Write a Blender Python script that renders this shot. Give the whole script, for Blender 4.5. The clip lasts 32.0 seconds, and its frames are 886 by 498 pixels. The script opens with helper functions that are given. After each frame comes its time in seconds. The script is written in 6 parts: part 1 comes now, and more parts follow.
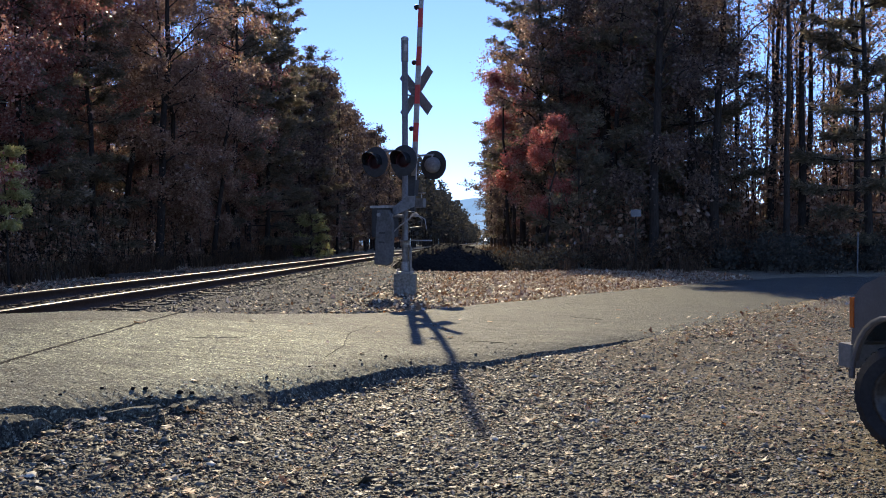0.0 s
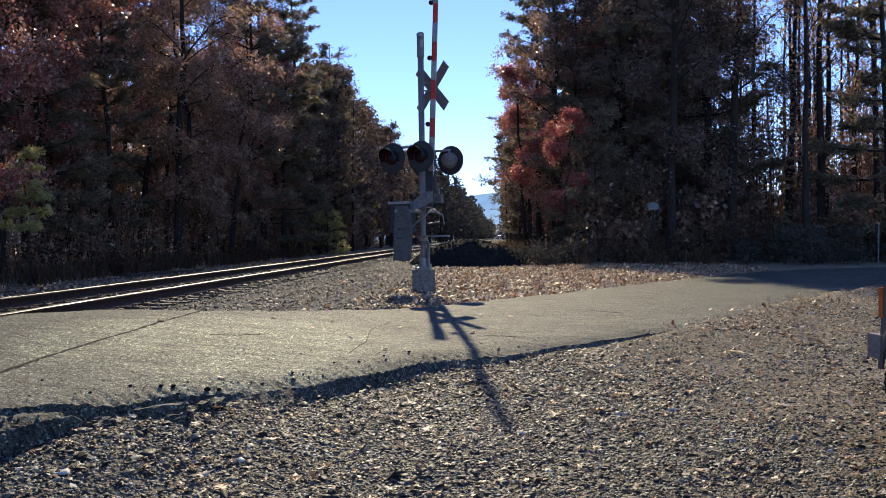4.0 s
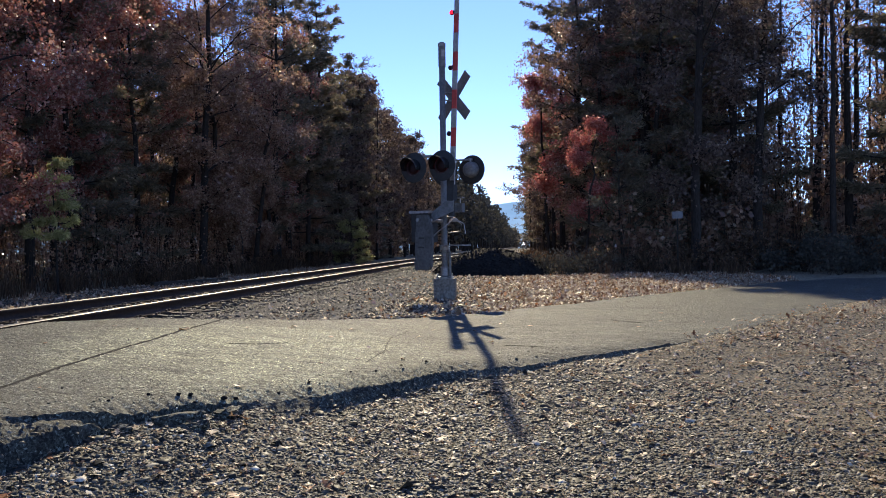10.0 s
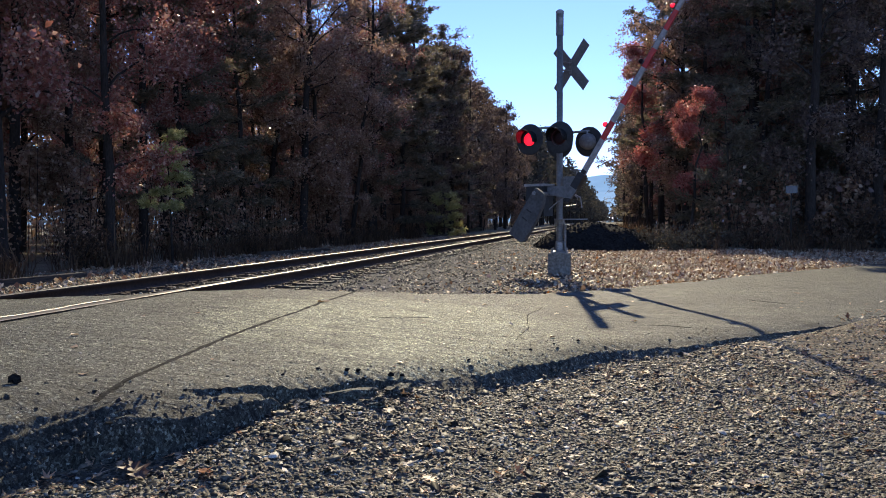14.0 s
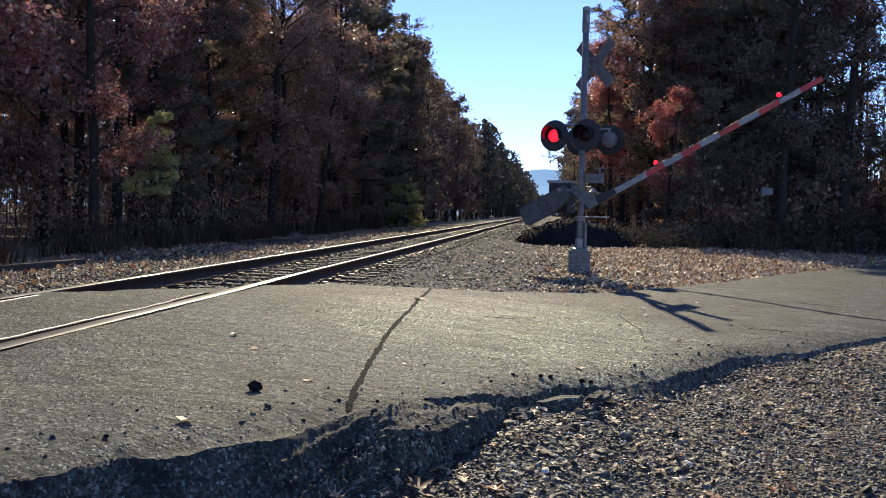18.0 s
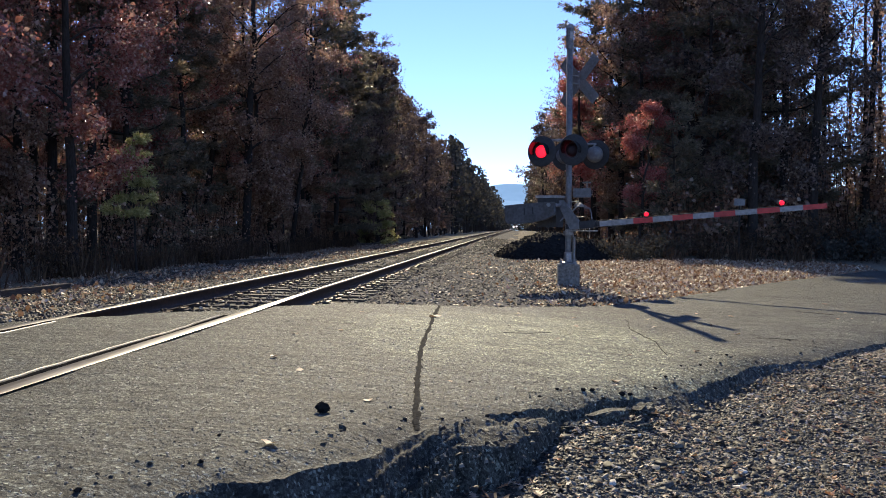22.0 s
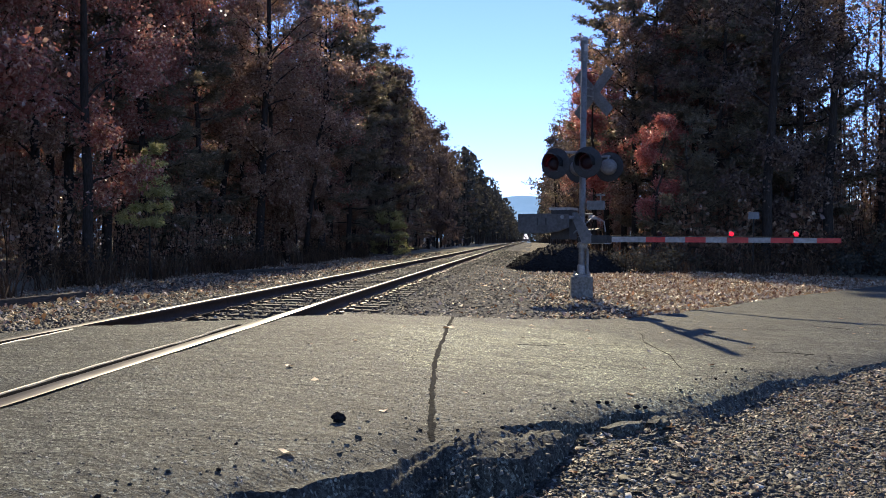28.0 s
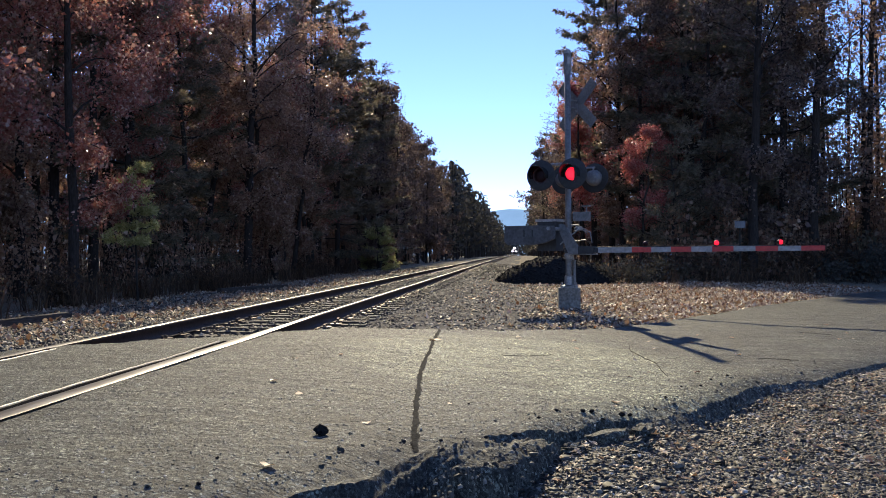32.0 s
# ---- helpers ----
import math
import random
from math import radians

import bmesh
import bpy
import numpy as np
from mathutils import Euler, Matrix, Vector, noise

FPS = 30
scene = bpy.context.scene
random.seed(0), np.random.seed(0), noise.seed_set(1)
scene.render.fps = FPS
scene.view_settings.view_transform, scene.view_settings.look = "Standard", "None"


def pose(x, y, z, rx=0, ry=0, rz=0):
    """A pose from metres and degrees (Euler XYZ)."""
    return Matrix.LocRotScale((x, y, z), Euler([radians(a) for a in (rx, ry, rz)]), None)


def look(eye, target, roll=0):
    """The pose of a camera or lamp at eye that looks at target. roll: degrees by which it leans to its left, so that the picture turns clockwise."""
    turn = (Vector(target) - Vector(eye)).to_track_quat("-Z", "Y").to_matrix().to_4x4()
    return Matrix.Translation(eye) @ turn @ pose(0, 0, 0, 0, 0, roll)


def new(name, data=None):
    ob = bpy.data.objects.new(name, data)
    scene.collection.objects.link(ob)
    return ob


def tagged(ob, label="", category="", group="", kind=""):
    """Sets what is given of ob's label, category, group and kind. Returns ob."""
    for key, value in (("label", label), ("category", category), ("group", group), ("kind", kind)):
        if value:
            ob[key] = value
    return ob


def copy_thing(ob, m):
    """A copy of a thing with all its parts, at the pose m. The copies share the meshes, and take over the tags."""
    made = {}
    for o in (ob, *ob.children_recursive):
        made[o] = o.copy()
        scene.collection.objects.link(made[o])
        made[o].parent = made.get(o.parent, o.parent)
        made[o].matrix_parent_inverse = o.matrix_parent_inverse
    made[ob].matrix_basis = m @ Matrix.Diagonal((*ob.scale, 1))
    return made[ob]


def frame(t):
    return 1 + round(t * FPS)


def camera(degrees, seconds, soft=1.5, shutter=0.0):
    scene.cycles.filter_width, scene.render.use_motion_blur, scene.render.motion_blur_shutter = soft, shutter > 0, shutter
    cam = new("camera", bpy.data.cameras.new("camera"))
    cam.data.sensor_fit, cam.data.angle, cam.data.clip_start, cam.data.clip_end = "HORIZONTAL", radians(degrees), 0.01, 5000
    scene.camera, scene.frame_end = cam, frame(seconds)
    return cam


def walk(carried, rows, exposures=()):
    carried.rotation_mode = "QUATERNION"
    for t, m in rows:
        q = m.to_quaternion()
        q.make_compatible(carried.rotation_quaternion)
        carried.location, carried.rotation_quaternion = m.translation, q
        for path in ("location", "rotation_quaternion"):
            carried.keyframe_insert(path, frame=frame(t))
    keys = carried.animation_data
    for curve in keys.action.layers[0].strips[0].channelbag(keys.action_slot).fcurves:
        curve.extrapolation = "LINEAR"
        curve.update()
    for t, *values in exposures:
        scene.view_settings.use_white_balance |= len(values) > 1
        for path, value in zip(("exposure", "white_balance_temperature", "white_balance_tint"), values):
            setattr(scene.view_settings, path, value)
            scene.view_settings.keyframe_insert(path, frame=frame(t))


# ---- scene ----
cam = camera(55.9, 32.0, soft=0.92)
PATH = [
    (0, (6.13, -0.033, 0.759), (6.027, 1.964, 0.74), -0.1),
    (0.5, (6.134, -0.045, 0.765), (6.038, 1.952, 0.742), 0.0),
    (1, (6.119, -0.028, 0.762), (6.023, 1.97, 0.742), 0.7),
    (1.5, (6.107, -0.028, 0.761), (5.993, 1.969, 0.738), 0.4),
    (2, (6.107, -0.01, 0.751), (6.009, 1.987, 0.715), -0.1),
    (2.5, (6.114, -0.002, 0.751), (6.02, 1.995, 0.721), -0.5),
    (3, (6.111, 0.0, 0.759), (6.015, 1.998, 0.736), -0.3),
    (3.5, (6.088, -0.007, 0.755), (5.971, 1.989, 0.735), -0.1),
    (4, (6.067, -0.03, 0.753), (5.928, 1.965, 0.724), -0.8),
    (4.5, (6.066, -0.037, 0.753), (5.918, 1.957, 0.715), -0.6),
    (6.5, (6.07, -0.049, 0.759), (5.928, 1.946, 0.733), -0.4),
    (7, (6.071, -0.055, 0.755), (5.936, 1.941, 0.73), -0.6),
    (7.5, (6.071, -0.038, 0.753), (5.94, 1.958, 0.725), -0.6),
    (8, (6.129, -0.045, 0.759), (5.936, 1.946, 0.719), -1.0),
    (8.5, (6.125, -0.036, 0.761), (5.937, 1.954, 0.724), -1.0),
    (9, (6.125, -0.026, 0.756), (5.935, 1.964, 0.727), -0.9),
    (9.5, (6.124, -0.029, 0.756), (5.933, 1.962, 0.739), -0.9),
    (10, (6.131, -0.036, 0.759), (5.934, 1.954, 0.752), -0.8),
    (10.5, (6.126, -0.031, 0.754), (5.922, 1.958, 0.738), -0.6),
    (11, (6.126, -0.03, 0.754), (5.909, 1.958, 0.729), -0.5),
    (11.5, (6.13, -0.049, 0.758), (5.895, 1.937, 0.738), -0.3),
    (12, (6.116, -0.035, 0.758), (5.867, 1.949, 0.742), -0.0),
    (12.5, (6.031, -0.036, 0.758), (5.75, 1.944, 0.735), 0.1),
    (13, (5.914, -0.029, 0.758), (5.578, 1.942, 0.701), -0.3),
    (13.5, (5.727, 0.039, 0.756), (5.311, 1.995, 0.694), -0.8),
    (14, (5.53, 0.11, 0.779), (5.131, 2.069, 0.708), -0.2),
    (14.5, (5.316, 0.046, 0.789), (4.967, 2.014, 0.73), -0.3),
    (15, (5.029, -0.058, 0.82), (4.656, 1.906, 0.768), -1.2),
    (15.5, (4.811, -0.008, 0.797), (4.425, 1.954, 0.743), -0.8),
    (17.5, (4.035, -0.068, 0.808), (3.793, 1.915, 0.716), 0.6),
    (18, (3.862, 0.029, 0.829), (3.612, 2.011, 0.737), 1.3),
    (18.5, (3.663, -0.003, 0.838), (3.476, 1.985, 0.727), 0.5),
    (19, (3.492, -0.072, 0.839), (3.33, 1.917, 0.708), -0.1),
    (19.5, (3.432, -0.071, 0.835), (3.254, 1.917, 0.707), 0.8),
    (20, (3.389, -0.085, 0.837), (3.207, 1.904, 0.729), 0.9),
    (20.5, (3.391, -0.075, 0.838), (3.22, 1.915, 0.744), 0.8),
    (21, (3.393, -0.081, 0.835), (3.222, 1.91, 0.754), 0.6),
    (21.5, (3.397, -0.083, 0.839), (3.228, 1.908, 0.769), 0.3),
    (22, (3.397, -0.085, 0.84), (3.226, 1.907, 0.787), 0.2),
    (22.5, (3.394, -0.084, 0.84), (3.218, 1.908, 0.792), 0.3),
    (23, (3.391, -0.091, 0.838), (3.21, 1.9, 0.788), 0.4),
    (23.5, (3.394, -0.096, 0.838), (3.214, 1.895, 0.786), 0.4),
    (24, (3.391, -0.084, 0.841), (3.215, 1.907, 0.79), 0.2),
    (24.5, (3.397, -0.09, 0.841), (3.223, 1.902, 0.792), 0.1),
    (25, (3.397, -0.087, 0.838), (3.22, 1.905, 0.793), -0.0),
    (25.5, (3.394, -0.099, 0.844), (3.212, 1.892, 0.801), 0.0),
    (27.5, (3.374, -0.085, 0.832), (3.179, 1.905, 0.804), 0.7),
    (28, (3.376, -0.103, 0.84), (3.176, 1.887, 0.814), 0.6),
    (28.5, (3.38, -0.113, 0.839), (3.18, 1.877, 0.819), 0.5),
    (29, (3.391, -0.11, 0.84), (3.192, 1.88, 0.824), 0.3),
    (29.5, (3.393, -0.111, 0.844), (3.195, 1.879, 0.83), 0.1),
    (30, (3.403, -0.114, 0.843), (3.201, 1.875, 0.832), -0.2),
    (30.5, (3.408, -0.123, 0.844), (3.203, 1.866, 0.834), -0.3),
    (31, (3.416, -0.103, 0.839), (3.219, 1.887, 0.832), -0.4),
    (31.5, (3.418, -0.113, 0.834), (3.235, 1.879, 0.845), -0.4),
    (32, (3.424, -0.109, 0.818), (3.249, 1.883, 0.827), -0.4),
]
walk(cam, [(t, look(eye, target, roll)) for t, eye, target, roll in PATH], ((0.0, 0.74, 5950, 28), (32.0, 0.74, 5950, 28)))

# ---- world and sun ----
SUN = Vector((-0.095, 0.852, 0.514)).normalized()
world = bpy.data.worlds.new("world")
scene.world = world
world.use_nodes = True
wn = world.node_tree.nodes
sky = wn.new("ShaderNodeTexSky")
sky.sky_type, sky.sun_disc = "NISHITA", False
sky.sun_elevation, sky.sun_rotation = math.asin(SUN.z), math.atan2(SUN.x, SUN.y)
sky.altitude, sky.air_density, sky.dust_density, sky.ozone_density = 2600, 1.0, 0.0, 5.0
wn["Background"].inputs["Strength"].default_value = 0.126
world.node_tree.links.new(sky.outputs[0], wn["Background"].inputs["Color"])
lamp = bpy.data.lights.new("sun", "SUN")
lamp.energy, lamp.angle, lamp.color = 3.2, radians(0.53), (1.0, 0.885, 0.49)
sun = new("sun", lamp)
sun.rotation_mode = "QUATERNION"
sun.rotation_quaternion = SUN.to_track_quat("Z", "Y")


# ---- materials ----
def material(name, rough=0.8, metal=0.0, spec=0.5):
    m = bpy.data.materials.new(name)
    m.use_nodes = True
    b = m.node_tree.nodes["Principled BSDF"]
    b.inputs["Roughness"].default_value = rough
    b.inputs["Metallic"].default_value = metal
    b.inputs["Specular IOR Level"].default_value = spec
    return m, m.node_tree.nodes, m.node_tree.links, b


def ramp(nodes, links, source, stops):
    r = nodes.new("ShaderNodeValToRGB")
    el = r.color_ramp.elements
    while len(el) < len(stops):
        el.new(0.5)
    for e, (p, c) in zip(el, stops):
        e.position, e.color = p, (*c, 1)
    links.new(source, r.inputs[0])
    return r.outputs[0]


def noise_at(nodes, links, scale, detail=4, coord="Object", rough=0.55, stretch=None):
    tc = nodes.new("ShaderNodeTexCoord")
    n = nodes.new("ShaderNodeTexNoise")
    n.inputs["Scale"].default_value, n.inputs["Detail"].default_value, n.inputs["Roughness"].default_value = scale, detail, rough
    if stretch:
        mp = nodes.new("ShaderNodeMapping")
        mp.inputs["Scale"].default_value = stretch
        links.new(tc.outputs[coord], mp.inputs[0])
        links.new(mp.outputs[0], n.inputs["Vector"])
    else:
        links.new(tc.outputs[coord], n.inputs["Vector"])
    return n.outputs["Fac"]


def mix(nodes, links, a, b, fac, mode="MIX"):
    m = nodes.new("ShaderNodeMix")
    m.data_type, m.blend_type = "RGBA", mode
    for socket, v in ((m.inputs["Factor"], fac), (m.inputs["A"], a), (m.inputs["B"], b)):
        if isinstance(v, bpy.types.NodeSocket):
            links.new(v, socket)
        elif isinstance(v, tuple):
            socket.default_value = (*v, 1)
        else:
            socket.default_value = v
    return m.outputs["Result"]


def bump(nodes, links, b, height, strength=0.5, distance=0.01):
    n = nodes.new("ShaderNodeBump")
    n.inputs["Strength"].default_value, n.inputs["Distance"].default_value = strength, distance
    links.new(height, n.inputs["Height"])
    links.new(n.outputs[0], b.inputs["Normal"])


def surface(name, dark, light, rough=0.8, metal=0.0, fine=40.0, broad=2.0, relief=0.3, depth=0.005, spec=0.5, stretch=None):
    """A surface with grain and broad stains between two colours."""
    m, n, l, b = material(name, rough, metal, spec)
    f = noise_at(n, l, fine, 6, stretch=stretch)
    g = noise_at(n, l, broad, 3)
    c = ramp(n, l, f, [(0.3, dark), (0.7, light)])
    shade = ramp(n, l, g, [(0.3, (0.72, 0.70, 0.68)), (0.7, (1.1, 1.1, 1.1))])
    l.new(mix(n, l, c, shade, 1.0, "MULTIPLY"), b.inputs["Base Color"])
    bump(n, l, b, f, relief, depth)
    return m


def islands(name, stops, rough=0.75, spec=0.4, through_light=0.0, fine=30.0):
    """Many small pieces in one mesh, each with its own tone; thin ones let light through."""
    m, n, l, b = material(name, rough, 0.0, spec)
    geo = n.new("ShaderNodeNewGeometry")
    c = ramp(n, l, geo.outputs["Random Per Island"], stops)
    f = noise_at(n, l, fine, 3)
    c = mix(n, l, c, ramp(n, l, f, [(0.3, (0.65, 0.65, 0.65)), (0.7, (1.15, 1.15, 1.15))]), 1.0, "MULTIPLY")
    l.new(c, b.inputs["Base Color"])
    if through_light:
        t = n.new("ShaderNodeBsdfTranslucent")
        l.new(c, t.inputs["Color"])
        x = n.new("ShaderNodeMixShader")
        x.inputs[0].default_value = through_light
        l.new(b.outputs[0], x.inputs[1])
        l.new(t.outputs[0], x.inputs[2])
        l.new(x.outputs[0], n["Material Output"].inputs["Surface"])
    return m


def glow(name, colour, strength):
    m, n, l, b = material(name, 0.3)
    b.inputs["Base Color"].default_value = (*colour, 1)
    b.inputs["Emission Color"].default_value = (*colour, 1)
    b.inputs["Emission Strength"].default_value = strength
    return m


def asphalt_material(name, base, spread, worn=False):
    m, n, l, b = material(name, 0.75, 0.0, 0.35)
    tc = n.new("ShaderNodeTexCoord")
    cells = []
    for scale in (75, 170):
        v = n.new("ShaderNodeTexVoronoi")
        v.inputs["Scale"].default_value = scale
        l.new(tc.outputs["Object"], v.inputs["Vector"])
        one = n.new("ShaderNodeSeparateColor")
        l.new(v.outputs["Color"], one.inputs[0])
        cells.append((v, one.outputs[0]))
    def tone(k):
        return (k * 0.94, k, k * 0.82)
    grain = ramp(n, l, cells[0][1], [(0.05, tone(base * 0.3)), (0.5, tone(base)), (0.8, tone(base + spread)), (0.93, tone(base + 4 * spread)), (1.0, tone(base + 8 * spread))])
    fine = ramp(n, l, cells[1][1], [(0.2, (0.6, 0.6, 0.6)), (0.8, (1.45, 1.45, 1.45))])
    stain = ramp(n, l, noise_at(n, l, 0.9, 6, rough=0.65), [(0.3, (0.66, 0.66, 0.66)), (0.5, (0.95, 0.95, 0.94)), (0.72, (1.25, 1.22, 1.12))])
    streak = ramp(n, l, noise_at(n, l, 2.2, 6, rough=0.62, stretch=(0.8, 2.0, 1)), [(0.32, (0.62, 0.62, 0.62)), (0.64, (1.2, 1.2, 1.15))])
    pits = ramp(n, l, noise_at(n, l, 4.2, 7, rough=0.7, stretch=(0.7, 3.0, 1)), [(0.39, (0.4, 0.4, 0.4)), (0.46, (1.0, 1.0, 1.0))])
    c = mix(n, l, mix(n, l, mix(n, l, grain, fine, 1.0, "MULTIPLY"), stain, 1.0, "MULTIPLY"), streak, 1.0, "MULTIPLY")
    c = mix(n, l, c, pits, 1.0, "MULTIPLY")
    if worn:
        # A paler worn area between the seam and the signal, ragged at its rim.
        mp = n.new("ShaderNodeMapping")
        mp.inputs["Location"].default_value, mp.inputs["Scale"].default_value, mp.inputs["Rotation"].default_value = (-1.85, -2.95, 0), (0.44, 0.37, 0), (0, 0, 0)
        shift = n.new("ShaderNodeVectorMath")
        shift.operation = "ADD"
        wobble = n.new("ShaderNodeTexNoise")
        wobble.inputs["Scale"].default_value, wobble.inputs["Detail"].default_value = 1.6, 6
        l.new(tc.outputs["Object"], wobble.inputs["Vector"])
        l.new(tc.outputs["Object"], shift.inputs[0])
        l.new(wobble.outputs["Color"], shift.inputs[1])
        l.new(shift.outputs[0], mp.inputs[0])
        ball = n.new("ShaderNodeTexGradient")
        ball.gradient_type = "SPHERICAL"
        l.new(mp.outputs[0], ball.inputs[0])
        c = mix(n, l, c, ramp(n, l, ball.outputs["Fac"], [(0.0, (0.92, 0.92, 0.92)), (0.16, (1.0, 1.0, 0.97)), (0.34, (2.0, 1.98, 1.68)), (1.0, (2.9, 2.85, 2.3))]), 1.0, "MULTIPLY")
        # Newer, darker paving east of a ragged break.
        axis = n.new("ShaderNodeSeparateXYZ")
        l.new(shift.outputs[0], axis.inputs[0])
        newer = n.new("ShaderNodeMath")
        newer.operation = "GREATER_THAN"
        newer.inputs[1].default_value = 5.17
        l.new(axis.outputs[0], newer.inputs[0])
        c = mix(n, l, c, mix(n, l, c, (0.74, 0.75, 0.78), 1.0, "MULTIPLY"), newer.outputs[0])
    l.new(c, b.inputs["Base Color"])
    h = n.new("ShaderNodeMath")
    h.operation = "ADD"
    l.new(cells[0][1], h.inputs[0])
    l.new(noise_at(n, l, 30, 6, rough=0.7), h.inputs[1])
    bump(n, l, b, h.outputs[0], 1.0, 0.011)
    groove = n.new("ShaderNodeBump")
    groove.inputs["Strength"].default_value, groove.inputs["Distance"].default_value = 0.8, 0.045
    l.new(noise_at(n, l, 4.0, 7, rough=0.66, stretch=(0.9, 1.8, 1)), groove.inputs["Height"])
    l.new(groove.outputs[0], b.inputs["Normal"].links[0].from_node.inputs["Normal"])
    return m


ASPHALT = asphalt_material("worn_asphalt", 0.092, 0.043, True)
ASPHALT_EDGE = asphalt_material("broken_asphalt", 0.072, 0.035)
SEAM = surface("seam_filler", (0.008, 0.008, 0.007), (0.05, 0.049, 0.042), 1.0, fine=45, broad=9, relief=1.0, spec=0.1)
GATE_GREY = surface("dull_gate_paint", (0.06, 0.058, 0.056), (0.12, 0.116, 0.11), 0.7, fine=20, broad=4, relief=0.15)
TAR = surface("tar", (0.01, 0.01, 0.01), (0.03, 0.029, 0.027), 1.0, fine=60, relief=0.9, spec=0.0)
SOIL = surface("stony_soil", (0.078, 0.066, 0.045), (0.38, 0.33, 0.23), 0.95, fine=34, broad=0.8, relief=1.0, depth=0.03, spec=0.15)
GRAVEL = islands("gravel_stone", [(0.0, (0.014, 0.015, 0.013)), (0.5, (0.05, 0.049, 0.039)), (0.82, (0.11, 0.105, 0.082)), (0.95, (0.27, 0.25, 0.2)), (1.0, (0.7, 0.65, 0.53))], 0.6, 0.25, fine=60.0)
BALLAST = islands("ballast_stone", [(0.0, (0.02, 0.018, 0.015)), (0.55, (0.066, 0.06, 0.048)), (0.88, (0.14, 0.122, 0.094)), (1.0, (0.56, 0.49, 0.37))], 0.65, 0.3)
LITTER = islands("dry_leaf", [(0.0, (0.13, 0.06, 0.035)), (0.3, (0.34, 0.2, 0.11)), (0.6, (0.54, 0.39, 0.25)), (0.9, (0.78, 0.66, 0.5)), (1.0, (0.62, 0.24, 0.07))], 0.5, 0.4, 0.3)
BED = surface("ballast_ground", (0.025, 0.024, 0.022), (0.2, 0.19, 0.17), 0.95, fine=16, broad=1.2, relief=1.0, depth=0.05, spec=0.15)
RAIL_SIDE = surface("rusty_rail", (0.03, 0.018, 0.012), (0.09, 0.05, 0.032), 0.75, 0.3, fine=25, relief=0.3)
RAIL_TOP = surface("polished_rail", (0.2, 0.195, 0.19), (0.34, 0.33, 0.32), 0.42, 1.0, fine=30, relief=0.1, stretch=(1, 0.05, 1))
WORN_PLATE = surface("worn_plate", (0.16, 0.155, 0.15), (0.3, 0.29, 0.28), 0.5, 0.9, fine=30, relief=0.15)
TIE = surface("weathered_tie", (0.025, 0.02, 0.016), (0.11, 0.085, 0.062), 0.85, fine=14, broad=3, relief=0.7, stretch=(0.4, 4, 4))
PLATE = surface("rusty_plate", (0.08, 0.055, 0.04), (0.22, 0.17, 0.13), 0.5, 0.6, fine=40)
STEEL = surface("galvanised_steel", (0.2, 0.2, 0.2), (0.36, 0.355, 0.35), 0.45, 0.5, fine=30, broad=3, relief=0.1)
ALU = surface("dull_aluminium", (0.13, 0.128, 0.125), (0.23, 0.225, 0.215), 0.55, 0.25, fine=25, broad=4, relief=0.1)
GREY = surface("grey_paint", (0.12, 0.12, 0.118), (0.22, 0.215, 0.205), 0.6, 0.1, fine=20, broad=4, relief=0.15)
BLACK = surface("black_paint", (0.008, 0.008, 0.009), (0.028, 0.027, 0.027), 0.5, 0.0, fine=20, broad=5, relief=0.1)
GLOSS = surface("glossy_black_paint", (0.008, 0.008, 0.009), (0.024, 0.023, 0.023), 0.22, 0.0, fine=20, broad=5, relief=0.05, spec=0.7)
RED = surface("red_sheeting", (0.42, 0.02, 0.015), (0.62, 0.05, 0.035), 0.42, fine=18, broad=5, relief=0.05)
WHITE = surface("white_sheeting", (0.24, 0.225, 0.21), (0.38, 0.36, 0.335), 0.45, fine=16, broad=4, relief=0.05)
CONCRETE = surface("concrete", (0.1, 0.094, 0.08), (0.28, 0.265, 0.225), 0.85, fine=25, broad=3, relief=0.5)
BARK = surface("bark", (0.018, 0.015, 0.012), (0.062, 0.05, 0.042), 0.9, fine=9, broad=1.5, relief=1.0, depth=0.03, spec=0.2, stretch=(3, 3, 0.6))
OAK_RED = islands("red_leaf", [(0.0, (0.36, 0.13, 0.1)), (0.4, (0.5, 0.21, 0.16)), (0.75, (0.57, 0.32, 0.24)), (1.0, (0.72, 0.54, 0.42))], 0.25, 0.9, 0.58, 2.0)
OAK_BROWN = islands("brown_leaf", [(0.0, (0.3, 0.17, 0.115)), (0.5, (0.47, 0.29, 0.19)), (0.85, (0.58, 0.39, 0.25)), (1.0, (0.7, 0.54, 0.38))], 0.25, 0.9, 0.55, 2.0)
OAK_BRIGHT = islands("scarlet_leaf", [(0.0, (0.46, 0.1, 0.085)), (0.5, (0.6, 0.19, 0.15)), (1.0, (0.74, 0.4, 0.3))], 0.3, 0.8, 0.55, 2.0)
NEEDLE = islands("pine_needle", [(0.0, (0.14, 0.125, 0.08)), (0.6, (0.24, 0.205, 0.125)), (0.85, (0.32, 0.26, 0.165)), (1.0, (0.45, 0.32, 0.21))], 0.4, 0.6, 0.5, 2.0)
CEDAR = islands("young_needle", [(0.0, (0.32, 0.32, 0.11)), (0.6, (0.52, 0.49, 0.2)), (1.0, (0.68, 0.6, 0.3))], 0.6, 0.4, 0.55, 2.0)
# Darker copy of the oak leaf: shade is put into its colour.
OAK_SHADE_TONE = islands("dull_leaf", [(0.0, (0.12, 0.085, 0.07)), (0.6, (0.22, 0.155, 0.12)), (1.0, (0.34, 0.25, 0.18))], 0.7, 0.2, 0.35, 2.0)
